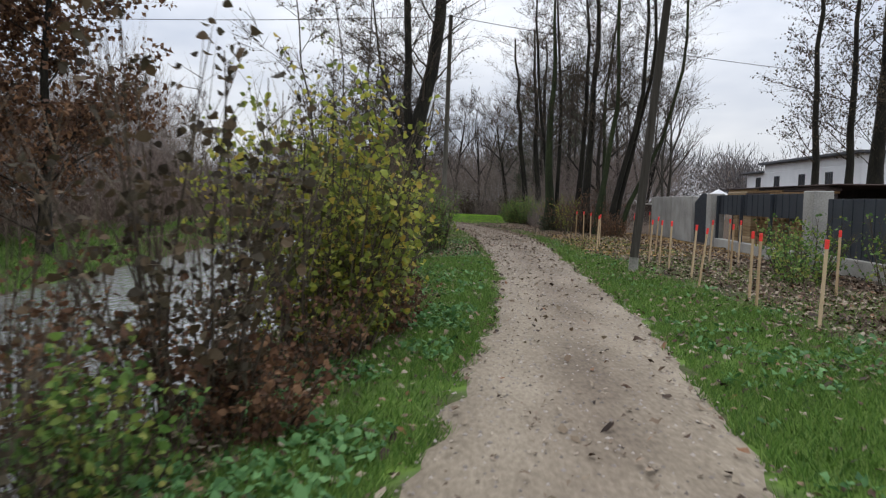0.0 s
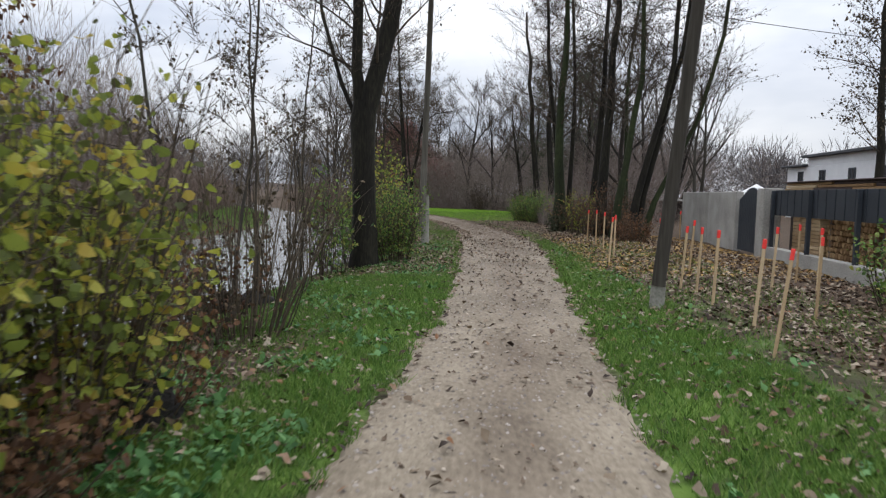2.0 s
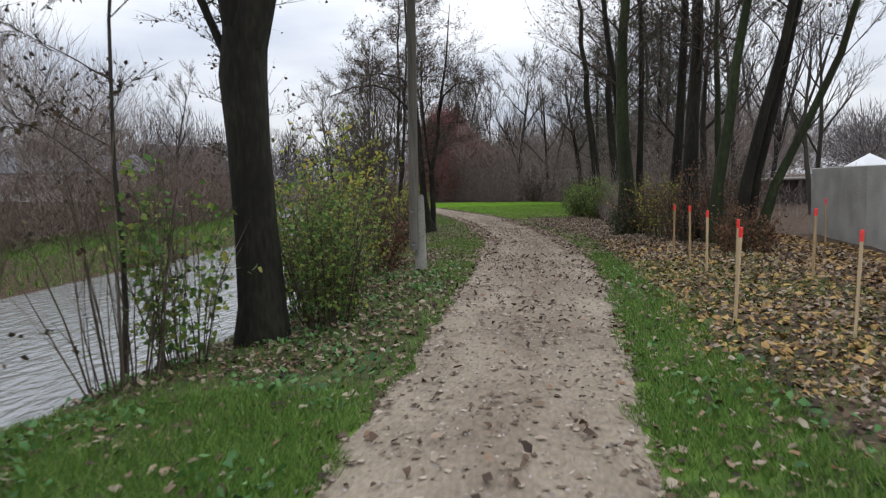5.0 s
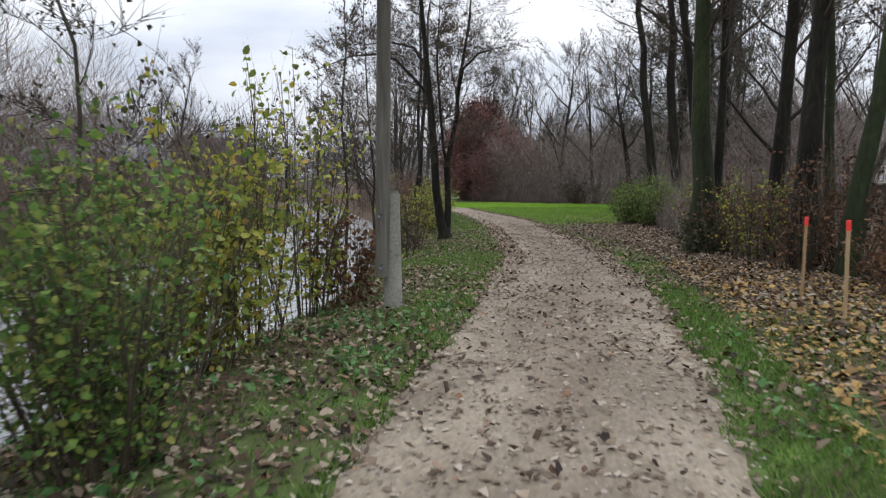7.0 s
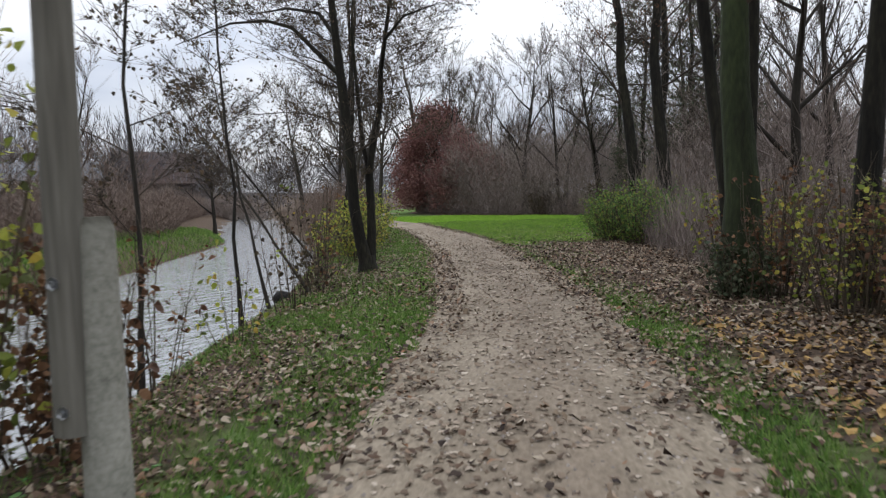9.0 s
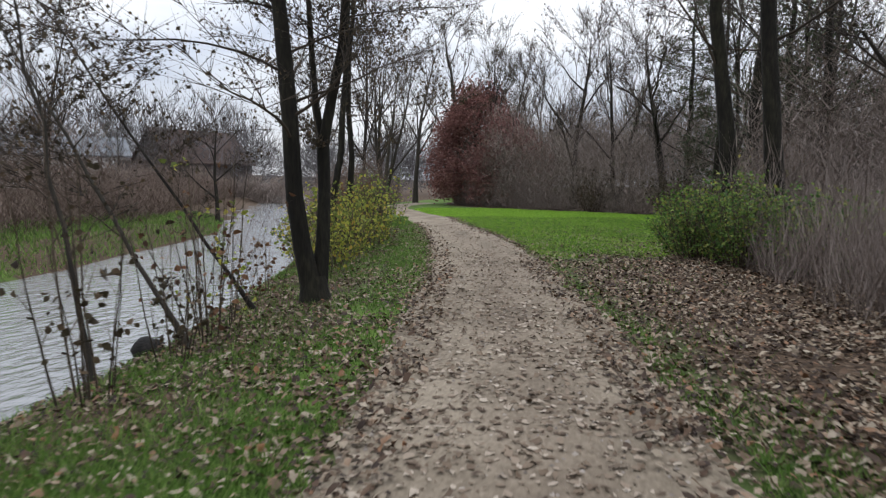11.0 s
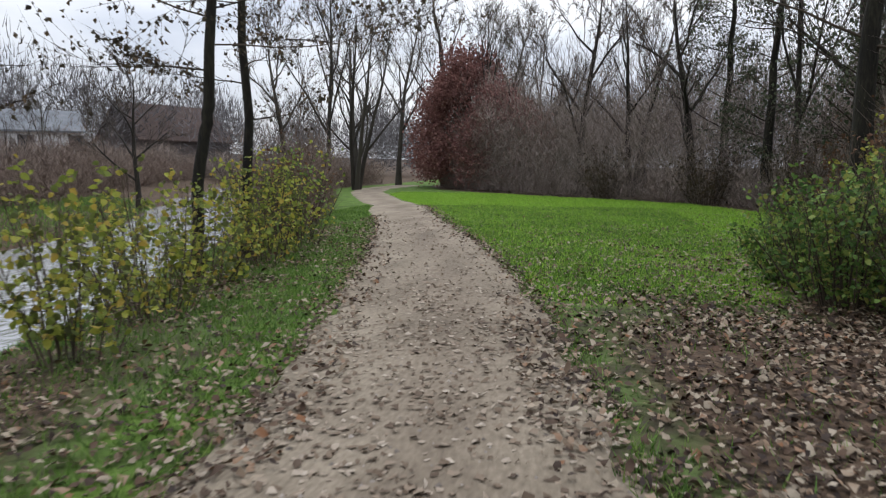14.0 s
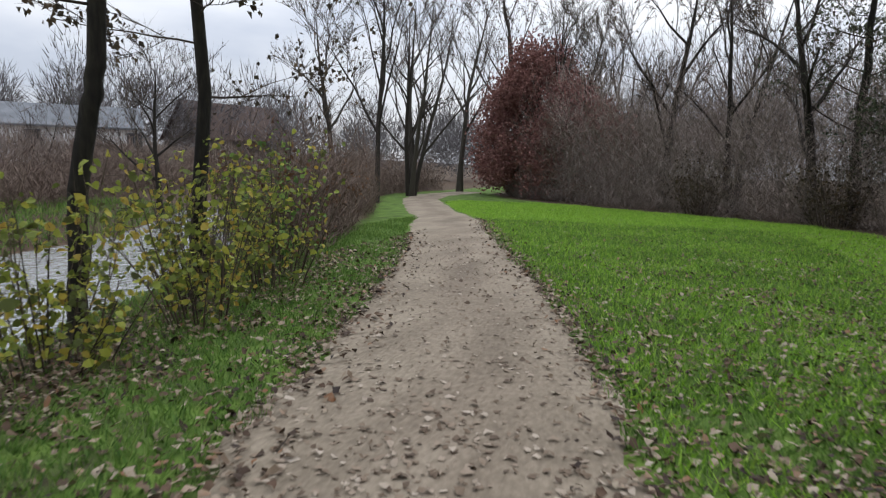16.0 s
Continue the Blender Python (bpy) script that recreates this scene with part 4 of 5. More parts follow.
for i, (x, y, h, w, leaf, lab) in enumerate([(-1.0, 19.0, 2.3, 0.7, M_LEAF_G, "leafy green bush on the river bank"), (-0.7, 22.6, 2.7, 0.9, M_LEAF_YG, "bush with green and yellow leaves on the river bank"), (-0.8, 24.2, 3.6, 0.8, M_LEAF_YG, "bush with green and yellow leaves on the river bank"), (-0.9, 25.9, 3.6, 0.9, M_LEAF_YG, "tall yellow-leaved bush on the river bank"), (-0.6, 26.6, 1.7, 0.7, M_LEAF_RU, "thin rusty bush on the river bank"), (-0.9, 28.2, 1.8, 0.7, M_LEAF_RU, "sparse rusty bush on the river bank"), (-1.0, 30.3, 1.3, 0.6, M_LEAF_YG, "sparse yellowing bush on the river bank"), (-1.5, 34.9, 2.2, 0.8, M_LEAF_RU, "sparse brown shrub on the river bank"), (-0.85, 21.9, 2.3, 0.9, M_LEAF_G, "leafy green bush on the river bank"), (-0.75, 23.2, 2.1, 0.85, M_LEAF_YG, "bush with green and yellow leaves on the river bank"),
                                             (-1.1, 32.65, 2.4, 0.7, M_LEAF_DK, "sparse dark shrub at the water's edge"), (-1.2, 33.85, 1.6, 0.6, M_LEAF_DK, "sparse dark shrub at the water's edge"),
                                             (-1.7, 35.35, 2.5, 0.8, M_LEAF_YG, "sparse shrub with some yellow leaves at the water's edge"), (-1.9, 39.65, 1.7, 0.8, M_LEAF_YG, "yellowing bush on the river bank"), (-2.3, 41.25, 1.6, 0.9, M_LEAF_YG, "yellowing bush on the river bank"), (-2.9, 43.25, 1.7, 0.9, M_LEAF_YG, "yellowing bush on the river bank"), (-2.75, 45.0, 1.9, 1.0, M_LEAF_YG, "yellowing bush round a slender alder"), (-3.2, 46.9, 2.2, 1.1, M_LEAF_YG, "yellowing bush round a slender alder"), (-3.7, 47.9, 2.0, 1.0, M_LEAF_G, "leafy green bush on the river bank"), (-3.4, 42.3, 1.4, 0.8, M_LEAF_YG, "yellowing bush on the river bank"),
                                             (-3.4, 45.85, 1.9, 0.9, M_LEAF_YG, "yellowing bush round a slender alder"), (-4.4, 48.75, 2.2, 1.0, M_LEAF_RU, "brown shrub along the path"), (-5.4, 51.75, 2.2, 1.1, M_LEAF_RU, "brown shrub along the path"), (-6.6, 55.25, 2.2, 1.1, M_LEAF_RU, "brown shrub along the path"), (-8.3, 59.25, 2.4, 1.2, M_LEAF_RU, "brown shrub along the path"),
                                             (-2.2, 37.85, 1.2, 0.6, M_LEAF_RU, "low sparse brown shrub on the river bank")]):
    shrub("bank_bush", (x, y, gz(x, y)), h, w, lab, leaf, 120 + i, 10 if "sparse" in lab else 24 if y < 27 else 20, 10 if "sparse" in lab else 36 if y < 27 else 32, 0.085 if y < 27 else 0.078)
for i, (x, y, h, w) in enumerate([(4.95, 42.85, 1.7, 1.0), (5.5, 41.45, 1.8, 1.1), (6.4, 40.25, 1.6, 1.0), (4.9, 44.25, 1.2, 0.8)]):
    shrub("green_bush", (x, y, gz(x, y)), h, w, "dense green bush at the edge of the meadow", M_LEAF_G, 150 + i, 56, 60, 0.06)
for i, (x, y, h, w, leaf) in enumerate([(5.6, 31.2, 1.7, 0.9, M_LEAF_RU), (6.0, 30.0, 2.0, 0.8, M_LEAF_YG), (6.3, 28.6, 1.9, 0.9, M_LEAF_RU), (7.1, 28.9, 2.2, 1.1, M_LEAF_RU), (6.8, 26.0, 1.0, 0.8, M_LEAF_RU), (5.25, 31.3, 0.8, 0.5, M_LEAF_IVY), (7.6, 30.6, 2.4, 1.2, M_LEAF_DK), (6.6, 30.2, 1.5, 1.0, M_LEAF_RU), (5.9, 33.5, 1.8, 0.9, M_LEAF_YG), (7.0, 26.9, 1.1, 0.9, M_LEAF_RU), (6.9, 35.6, 1.9, 1.1, M_LEAF_RU)]):
    shrub("undergrowth_bush", (x, y, gz(x, y)), h, w, "brown undergrowth round the alder trunks", leaf, 160 + i, 36, 22, 0.06)
for i, (x, y, h, w) in enumerate([(7.2, 12.6, 1.4, 0.9), (7.6, 14.0, 1.2, 0.7), (7.4, 10.2, 1.5, 0.8), (6.6, 11.6, 0.8, 0.7)]):
    shrub("garden_bush", (x, y, gz(x, y)), h, w, "straggly bush in front of the garden wall", M_LEAF_G, 170 + i, 26, 28, 0.06)

for i, (x, y, h, w, leaf) in enumerate([(7.6, 47.6, 2.8, 1.2, M_LEAF_RU), (8.6, 50.6, 3.2, 1.4, M_LEAF_RU), (9.2, 54.5, 3.0, 1.5, M_LEAF_RU), (6.6, 46.0, 2.2, 1.0, M_LEAF_YG), (8.8, 58.5, 2.8, 1.4, M_LEAF_DK), (6.8, 63.5, 2.6, 1.4, M_LEAF_DK), (3.0, 67.8, 2.6, 1.4, M_LEAF_DK)]):
    shrub("wood_edge_bush", (x, y, gz(x, y)), h, w, "brown autumn bush at the edge of the wood", leaf, 180 + i, 60, 24, 0.08, group="bushes at the wood edge")

# ---- woodland masses ----
def wood_points(n, seed, tall, x_span, y0, y1, side):
    r = np.random.RandomState(seed)
    y = r.uniform(y0, y1, n)
    d = np.abs(r.normal(0, x_span, n)) + 0.4
    x = wood_edge(y) + d + 0.6 if side > 0 else far_bank(y) - 2.2 - d
    clump = 0.55 + 0.3 * np.sin(y * 0.55 + x * 0.4) + 0.25 * np.sin(y * 1.3 - x * 0.8 + 1)
    if side < 0:
        clump = clump * np.interp(y, [44, 58], [1.0, 0.5])
    z = height(x, y) + tall * r.uniform(0, 1, n) ** 1.2 * np.clip(clump + r.normal(0, 0.12, n), 0.15, 1.2)
    return np.stack([x, y, z], 1)


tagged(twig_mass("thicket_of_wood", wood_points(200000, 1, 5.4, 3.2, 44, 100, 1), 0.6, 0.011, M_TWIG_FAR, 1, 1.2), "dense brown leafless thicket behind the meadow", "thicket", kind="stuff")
def crown_mass(name, spots, per, tall, width, mat, seed):
    """Bare crowns seen far off: fine twigs that point out of each rounded crown. spots: x, y, foot, top, half width."""
    r = np.random.RandomState(seed)
    S = np.repeat(np.asarray(spots, float), per, 0)
    n = len(S)
    v = r.normal(0, 1, (n, 3))
    v /= np.linalg.norm(v, axis=1)[:, None]
    rho = r.uniform(0, 1, n)[:, None] ** 0.45
    half = np.stack([S[:, 4], S[:, 4], (S[:, 3] - S[:, 2]) / 2], 1)
    c = np.stack([S[:, 0], S[:, 1], (S[:, 2] + S[:, 3]) / 2], 1) + v * rho * half
    d = v * 0.7 + r.normal(0, 0.35, (n, 3)) + np.array([0, 0, 0.75])
    d /= np.linalg.norm(d, axis=1)[:, None]
    side = np.cross(d, r.normal(0, 1, (n, 3)))
    side *= (width * r.uniform(0.5, 1.4, n) / np.linalg.norm(side, axis=1))[:, None]
    V = np.stack([c - side, c + side, c + d * (tall * r.uniform(0.5, 1.3, n))[:, None]], 1).reshape(-1, 3)
    return sheet(name, V, np.arange(3 * n).reshape(-1, 3), mat)


def crown_spots(n, seed, x_of, y0, y1, top, wide):
    r = np.random.RandomState(seed)
    y = r.uniform(y0, y1, n)
    x = x_of(y, r)
    z = height(x, y)
    h = r.uniform(*top, n)
    spots = np.stack([x, y, z + h * r.uniform(0.1, 0.3, n), z + h, r.uniform(*wide, n)], 1)
    return spots[x < 3 + 0.34 * (y - 9.7)]


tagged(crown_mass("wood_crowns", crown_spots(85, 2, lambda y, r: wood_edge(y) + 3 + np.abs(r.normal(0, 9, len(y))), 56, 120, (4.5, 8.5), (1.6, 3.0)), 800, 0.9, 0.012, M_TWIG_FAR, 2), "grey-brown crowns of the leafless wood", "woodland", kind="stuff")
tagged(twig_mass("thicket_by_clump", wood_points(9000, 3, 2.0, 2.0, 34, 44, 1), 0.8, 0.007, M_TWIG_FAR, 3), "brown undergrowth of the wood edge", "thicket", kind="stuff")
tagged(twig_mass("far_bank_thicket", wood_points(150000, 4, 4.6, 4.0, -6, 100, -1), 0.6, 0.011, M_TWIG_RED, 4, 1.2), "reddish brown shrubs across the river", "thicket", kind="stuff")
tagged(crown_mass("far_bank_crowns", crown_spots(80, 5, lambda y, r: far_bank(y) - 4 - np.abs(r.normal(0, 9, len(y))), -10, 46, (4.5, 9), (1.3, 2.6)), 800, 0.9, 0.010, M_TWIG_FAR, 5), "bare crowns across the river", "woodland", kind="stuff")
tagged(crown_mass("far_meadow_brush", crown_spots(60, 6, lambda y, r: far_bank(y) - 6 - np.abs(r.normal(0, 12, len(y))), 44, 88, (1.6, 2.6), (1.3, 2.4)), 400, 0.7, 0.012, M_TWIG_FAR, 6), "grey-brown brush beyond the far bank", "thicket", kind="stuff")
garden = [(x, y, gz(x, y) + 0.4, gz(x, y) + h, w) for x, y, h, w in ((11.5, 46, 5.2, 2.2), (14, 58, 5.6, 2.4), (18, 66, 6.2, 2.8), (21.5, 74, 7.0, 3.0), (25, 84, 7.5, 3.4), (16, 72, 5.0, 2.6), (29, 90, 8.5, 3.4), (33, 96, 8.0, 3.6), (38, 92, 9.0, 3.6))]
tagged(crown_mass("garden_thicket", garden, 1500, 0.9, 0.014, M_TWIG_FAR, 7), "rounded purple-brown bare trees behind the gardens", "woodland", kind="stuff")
r = np.random.RandomState(8)
n = 330
ang, dist = r.uniform(-1.5, 1.5, n), r.uniform(118, 168, n)
fx, fy = np.sin(ang) * dist, np.cos(ang) * dist
fh = r.uniform(8, 14, n) + 2.0 * np.sin(ang * 9)
fx[:2], fy[:2], fh[:2] = (-50, 24), (127, 104), (12.5, 10)
fz = height(fx, fy)
# far ring of crowns; their haze is only the greyed twig colour
tagged(crown_mass("distant_woods", np.stack([fx, fy, fz + 0.5, fz + fh, r.uniform(3.0, 5.0, n)], 1), 420, 1.7, 0.055, M_TWIG_HAZED, 9), "distant woods, twig colour greyed for haze", "woodland", kind="stuff")
r = np.random.RandomState(12)
ty = r.uniform(49, 88, 40000)
tx = left_edge(ty) - 1.3 - np.abs(r.normal(0, 1.6, len(ty)))
keep = tx > bank(ty) + 0.5
tx, ty = tx[keep], ty[keep]
tz = height(tx, ty) + r.uniform(0, 1, len(tx)) ** 1.2 * (1.5 + 0.8 * np.sin(ty * 0.9) + 0.5 * np.sin(ty * 2.3))
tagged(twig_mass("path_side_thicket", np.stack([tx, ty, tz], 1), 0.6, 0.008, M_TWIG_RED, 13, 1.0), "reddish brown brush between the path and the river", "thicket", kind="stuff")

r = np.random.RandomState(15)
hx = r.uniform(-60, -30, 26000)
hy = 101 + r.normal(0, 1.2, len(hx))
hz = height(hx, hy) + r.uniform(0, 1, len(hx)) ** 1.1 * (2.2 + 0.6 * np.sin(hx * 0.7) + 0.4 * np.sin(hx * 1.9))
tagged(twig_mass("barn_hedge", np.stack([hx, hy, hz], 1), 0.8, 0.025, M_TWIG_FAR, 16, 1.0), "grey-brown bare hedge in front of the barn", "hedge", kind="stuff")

# ---- ground cover ----
def grass_here(x, y, r):
    off = np.maximum(left_edge(y) - x, x - right_edge(y))
    litter = np.where(x > wood_edge(y) - 0.5, 0.12, 1.0)
    shade = np.where((x < left_edge(y)) & (y > 17.5) & (y < 40), np.where(y < 29, 0.16, 0.5), 1.0)
    shade = np.where((x < left_edge(y)) & (x > left_edge(y) - 0.75) & (y > 23), np.maximum(shade, np.interp(y, [23, 27, 34, 37], [0.3, 0.7, 0.7, 1.0])), shade)
    shade = np.where((x < left_edge(y) - 0.4) & (y > 30.5) & (y < 34.5), 1.0, shade)
    shade = shade * np.where((x < left_edge(y) - 1.0) & (y < 12.5), 0.25, 1.0)
    leafy = np.where((y > 26) & (y < 42.5) & (x > right_edge(y) + 0.1), np.where((x < right_edge(y) + 0.8) & (y < 33), 0.6, 0.14), 1.0) * np.where((y >= 43) & (y < 48) & (x > right_edge(y) + 2.0), 0.5, 1.0)
    patch = np.clip(0.7 + 0.7 * wave(x * 0.9, y * 0.9), 0.35, 1)
    return (off > -0.1 + 0.14 * wave(x * 3, y * 2.5)) & (x > bank(y) + 0.15) & (r.uniform(0, 1, len(x)) < litter * shade * leafy * patch)


tagged(blades("verge_grass", scatter(1150000, -2.6, 7, -1, 32, grass_here, 21), 0.075, 0.005, M_GRASS, 21), "green verge grass", "grass", kind="stuff")
tagged(blades("river_verge_grass", scatter(340000, -6, 5, 32, 60, grass_here, 22), 0.075, 0.006, M_GRASS, 22), "green verge grass", "grass", kind="stuff")
tagged(blades("meadow_grass", scatter(260000, -8, 9, 41, 72, lambda x, y, r: (x > right_edge(y) + 0.02) & (x < wood_edge(y) + 0.3) & (y + 1.5 * wave(x, y) > 42.5 + 0.5 * np.clip(x - 2, 0, 4)), 23), 0.075, 0.008, M_MEADOW, 23), "short bright meadow grass", "grass", kind="stuff")
tagged(blades("far_bank_grass", scatter(90000, -18, -8, 0, 70, lambda x, y, r: (x < far_bank(y) - 0.05) & (x > far_bank(y) - 5), 24), 0.16, 0.014, M_GRASS, 24), "rough grass on the far bank", "grass", kind="stuff")


def herb_here(x, y, r):
    off = np.maximum(left_edge(y) - x, x - right_edge(y))
    return (off > 0.12) & (x > bank(y) + 0.2) & (wave(x * 1.4 + 3, y * 1.2) > 0.05) & (x < wood_edge(y) - 0.3) & (r.uniform(0, 1, len(x)) < np.where(x > right_edge(y), np.interp(y, [0, 6, 9], [0.8, 0.5, 0.12]), np.interp(y, [0, 9, 12], [1, 1, 0.25])))


tagged(leaf_scatter("ground_herbs", scatter(80000, -2.6, 7, 0, 26, herb_here, 25), 0.058, M_HERB, 25, 0.06, 0.5, 0.8), "low green herbs and ground ivy", "herbs", kind="stuff")


def litter_here(x, y, r):
    off = np.maximum(left_edge(y) - x, x - right_edge(y))
    p = np.where(off < 0, np.interp(y, [0, 14, 22, 28, 33, 41, 44, 60], [0.03, 0.05, 0.14, 0.28, 0.55, 0.34, 0.11, 0.06]), 0.22)
    p = np.where((x > right_edge(y)) & (y > 5), np.clip(np.interp(x - wood_edge(y), [-2.6, -0.6, 0.5], [0.12, 0.55, 1.0]), 0, 1), p)
    p = np.where((x > right_edge(y)) & (y > 27) & (y < 43), np.where(y < 38.5, 0.95, np.interp(x - right_edge(y), [0, 0.7, 1.6], [0.3, 0.75, 1.0])), p)
    p = np.where((x > right_edge(y)) & (y >= 43), np.interp(x - right_edge(y), [0, 1.5, 4], [0.06, 0.10, 0.14]) * np.interp(y, [43, 46, 49, 53, 58], [5.5, 4.0, 1.8, 0.7, 0.35]), p)
    p = np.where((x < left_edge(y)) & (y > 18) & (y < 42), np.interp(y, [28, 29, 37, 39.5, 42], [0.9, 0.6, 0.6, 0.25, 0.15]), p)
    p = np.where((x < left_edge(y) - 0.75) & ((y >= 42) | (y < 12.5)), 0.6, p)
    p = np.where((off < 0.3) & (off > -0.2), np.maximum(p, np.interp(y, [14, 26], [0.16, 0.5])), p)
    return (x > bank(y) + 0.25) & (r.uniform(0, 1, len(x)) < p * np.clip(0.75 + 0.6 * wave(x * 1.2, y * 1.5), 0.15, 1))


def leaf_places(n, x0, x1, y0, y1, seed):
    p = scatter(n, x0, x1, y0, y1, litter_here, seed)
    inside = is_path(p[:, 0], p[:, 1])
    s = (p[:, 0] - left_edge(p[:, 1])) / (right_edge(p[:, 1]) - left_edge(p[:, 1]))
    p[:, 2] = np.where(inside, 0.014 + 0.03 * (1 - (2 * s - 1) ** 2), p[:, 2])
    return p


def off_path(p, margin):
    return p[~((p[:, 0] > left_edge(p[:, 1]) + margin) & (p[:, 0] < right_edge(p[:, 1]) - margin))]


def on_path(p):
    return p[is_path(p[:, 0], p[:, 1])]


trodden = on_path(leaf_places(200000, -3, 5, 10, 54, 34))
tagged(leaf_scatter("trodden_leaves", trodden, 0.058, M_LITTER_PATH, 34, 0.004, 0.18), "brown trodden leaves covering the path", "leaves", kind="stuff")
tagged(leaf_scatter("fallen_leaves", leaf_places(100000, -2.5, 8.5, -1, 27, 31), 0.066, M_LITTER, 31, 0.03), "brown fallen leaves", "leaves", kind="stuff")
tagged(leaf_scatter("fallen_leaves_by_river", off_path(leaf_places(270000, -4, 8, 27, 60, 32), 0.55), 0.06, M_LITTER, 32, 0.03), "brown and grey fallen leaves", "leaves", kind="stuff")
tagged(leaf_scatter("golden_fallen_leaves", scatter(9000, 4.2, 9, 17, 30, lambda x, y, r: x > right_edge(y) + 0.5, 33), 0.085, M_LITTER_Y, 33), "golden fallen leaves under the alders", "leaves", kind="stuff")

frag = leaf_places(60000, -3, 5, 0, 50, 35)
frag = frag[is_path(frag[:, 0], frag[:, 1])]
more = scatter(18000, -3, 5, 0, 55, lambda x, y, r: is_path(x, y) & (r.uniform(0, 1, len(x)) < 0.5 + 0.5 * wave(x * 2, y)), 36)
s = (more[:, 0] - left_edge(more[:, 1])) / (right_edge(more[:, 1]) - left_edge(more[:, 1]))
more[:, 2] = 0.014 + 0.03 * (1 - (2 * s - 1) ** 2)
tagged(leaf_scatter("leaf_fragments", np.concatenate([frag, more]), 0.034, M_LITTER_PATH, 35), "small dark leaf fragments trodden into the path", "leaves", kind="stuff")
stone_p = scatter(34000, -2, 5, 1, 40, lambda x, y, r: is_path(x, y) & (r.uniform(0, 1, len(x)) < np.interp(y, [0, 8, 18, 28, 40], [0.3, 1, 1, 0.4, 0.15])), 41)
s = (stone_p[:, 0] - left_edge(stone_p[:, 1])) / (right_edge(stone_p[:, 1]) - left_edge(stone_p[:, 1]))
stone_p[:, 2] = 0.012 + 0.03 * (1 - (2 * s - 1) ** 2)
r = np.random.RandomState(42)
size = r.uniform(0.006, 0.02, len(stone_p))[:, None]
corner = np.array([[1, 0, 0], [0, 1, 0], [-1, 0, 0], [0, -1, 0], [0, 0, 0.8]])
V = (stone_p[:, None, :] + corner[None] * size[:, None] * r.uniform(0.6, 1.3, (len(stone_p), 5, 1))).reshape(-1, 3)
B = 5 * np.arange(len(stone_p))[:, None]
F = np.concatenate([B + np.array([[a, b, 4]]) for a, b in ((0, 1), (1, 2), (2, 3), (3, 0))])
tagged(sheet("path_stones", V, F, M_STONE), "small loose stones pressed into the path", "gravel", kind="stuff")

# ---- stakes ----
STAKES = [(4.57, 7.4, 1, 2), (4.49, 8.75, 2, 0), (4.85, 9.75, -1, 2), (4.6, 11.05, 4, 5), (4.97, 12.4, 2, 3), (5.05, 13.9, 1, 2), (5.2, 15.0, 1, 2), (5.15, 15.6, 3, 2), (5.6, 18.6, 1, 2), (4.85, 19.6, 1, 3), (6.37, 10.2, 0, 1), (5.94, 13.0, 1, 1), (7.0, 15.1, 2, 0),
          (6.55, 15.6, 2, 2), (7.4, 16.6, 0, 1), (5.95, 17.7, 2, 3), (5.2, 20.8, -2, 2), (5.41, 23.1, 0, 1), (5.47, 24.5, 0, 0), (5.43, 25.7, 1, 1), (6.7, 22.4, 1, 1), (8.3, 26.0, 0, 0)]
stake = thing("marker_stake", (0, 0, 0), "pale sawn wooden stake with a neon red top", "stake", "marker stakes")
g = Geo()
g.box((-0.017, -0.013, -0.25), (0.017, 0.013, 0.90))
g.make("shaft", M_STAKE, stake, bevel=0.003)
g = Geo()
g.box((-0.0195, -0.0155, 0.895), (0.0195, 0.0155, 1.0))
g.make("painted_top", M_RED, stake, bevel=0.004, label="neon red painted top")
for i, (x, y, lean_x, lean_y) in enumerate(STAKES):
    m = pose(x, y, gz(x, y), lean_y, lean_x, (i * 37) % 60)
    if i:
        copy_thing(stake, m)
    else:
        stake.matrix_basis = m

# ---- poles and cables ----
pole = thing("utility_pole", (4.27, 13.75, gz(4.27, 13.75)), "leaning dark wooden pole with a pale concrete foot", "pole")
g = Geo()
g.tube([Vector((0.0, 0, -0.2)), Vector((0.02, 0, 0.35)), Vector((0.37, 0.03, 4.0)), Vector((0.82, 0.05, 8.6))], [0.09, 0.088, 0.08, 0.068], 14, True)
g.make("shaft", M_POLE, pole)
g = Geo()
g.tube([Vector((-0.005, 0, -0.2)), Vector((0.016, 0, 0.27)), Vector((0.018, 0, 0.30))], [0.098, 0.094, 0.085], 14, True)
g.make("foot_sleeve", M_CONCRETE_OLD, pole, label="pale concrete sleeve")

pole2 = thing("stub_footed_pole", (0.45, 25.53, gz(0.45, 25.53)), "grey wooden pole bolted to a short concrete stub", "pole")
g = Geo()
g.tube([Vector((-0.06, 0.0, 0.42)), Vector((0.03, 0.0, 4.0)), Vector((0.13, 0.0, 8.3))], [0.096, 0.088, 0.072], 14, True)
g.make("shaft", M_POLE_GREY, pole2)
g = Geo()
g.tube([Vector((0.05, 0.08, -0.3)), Vector((0.05, 0.1, 1.46)), Vector((0.05, 0.1, 1.52))], [0.124, 0.106, 0.082], 14, True)
g.make("stub", M_CONCRETE_OLD, pole2, label="short mossy concrete stub post")
for z in (0.55, 1.2):
    g = Geo()
    g.tube([Vector((-0.05, -0.11, z)), Vector((-0.02, 0.05, z))], [0.016, 0.016], 6, True)
    g.tube([Vector((-0.05, -0.095, z)), Vector((-0.05, -0.07, z))], [0.035, 0.035], 6, True)
    g.make("bolt", M_STEEL, pole2, label="rusty steel bolt and washer")


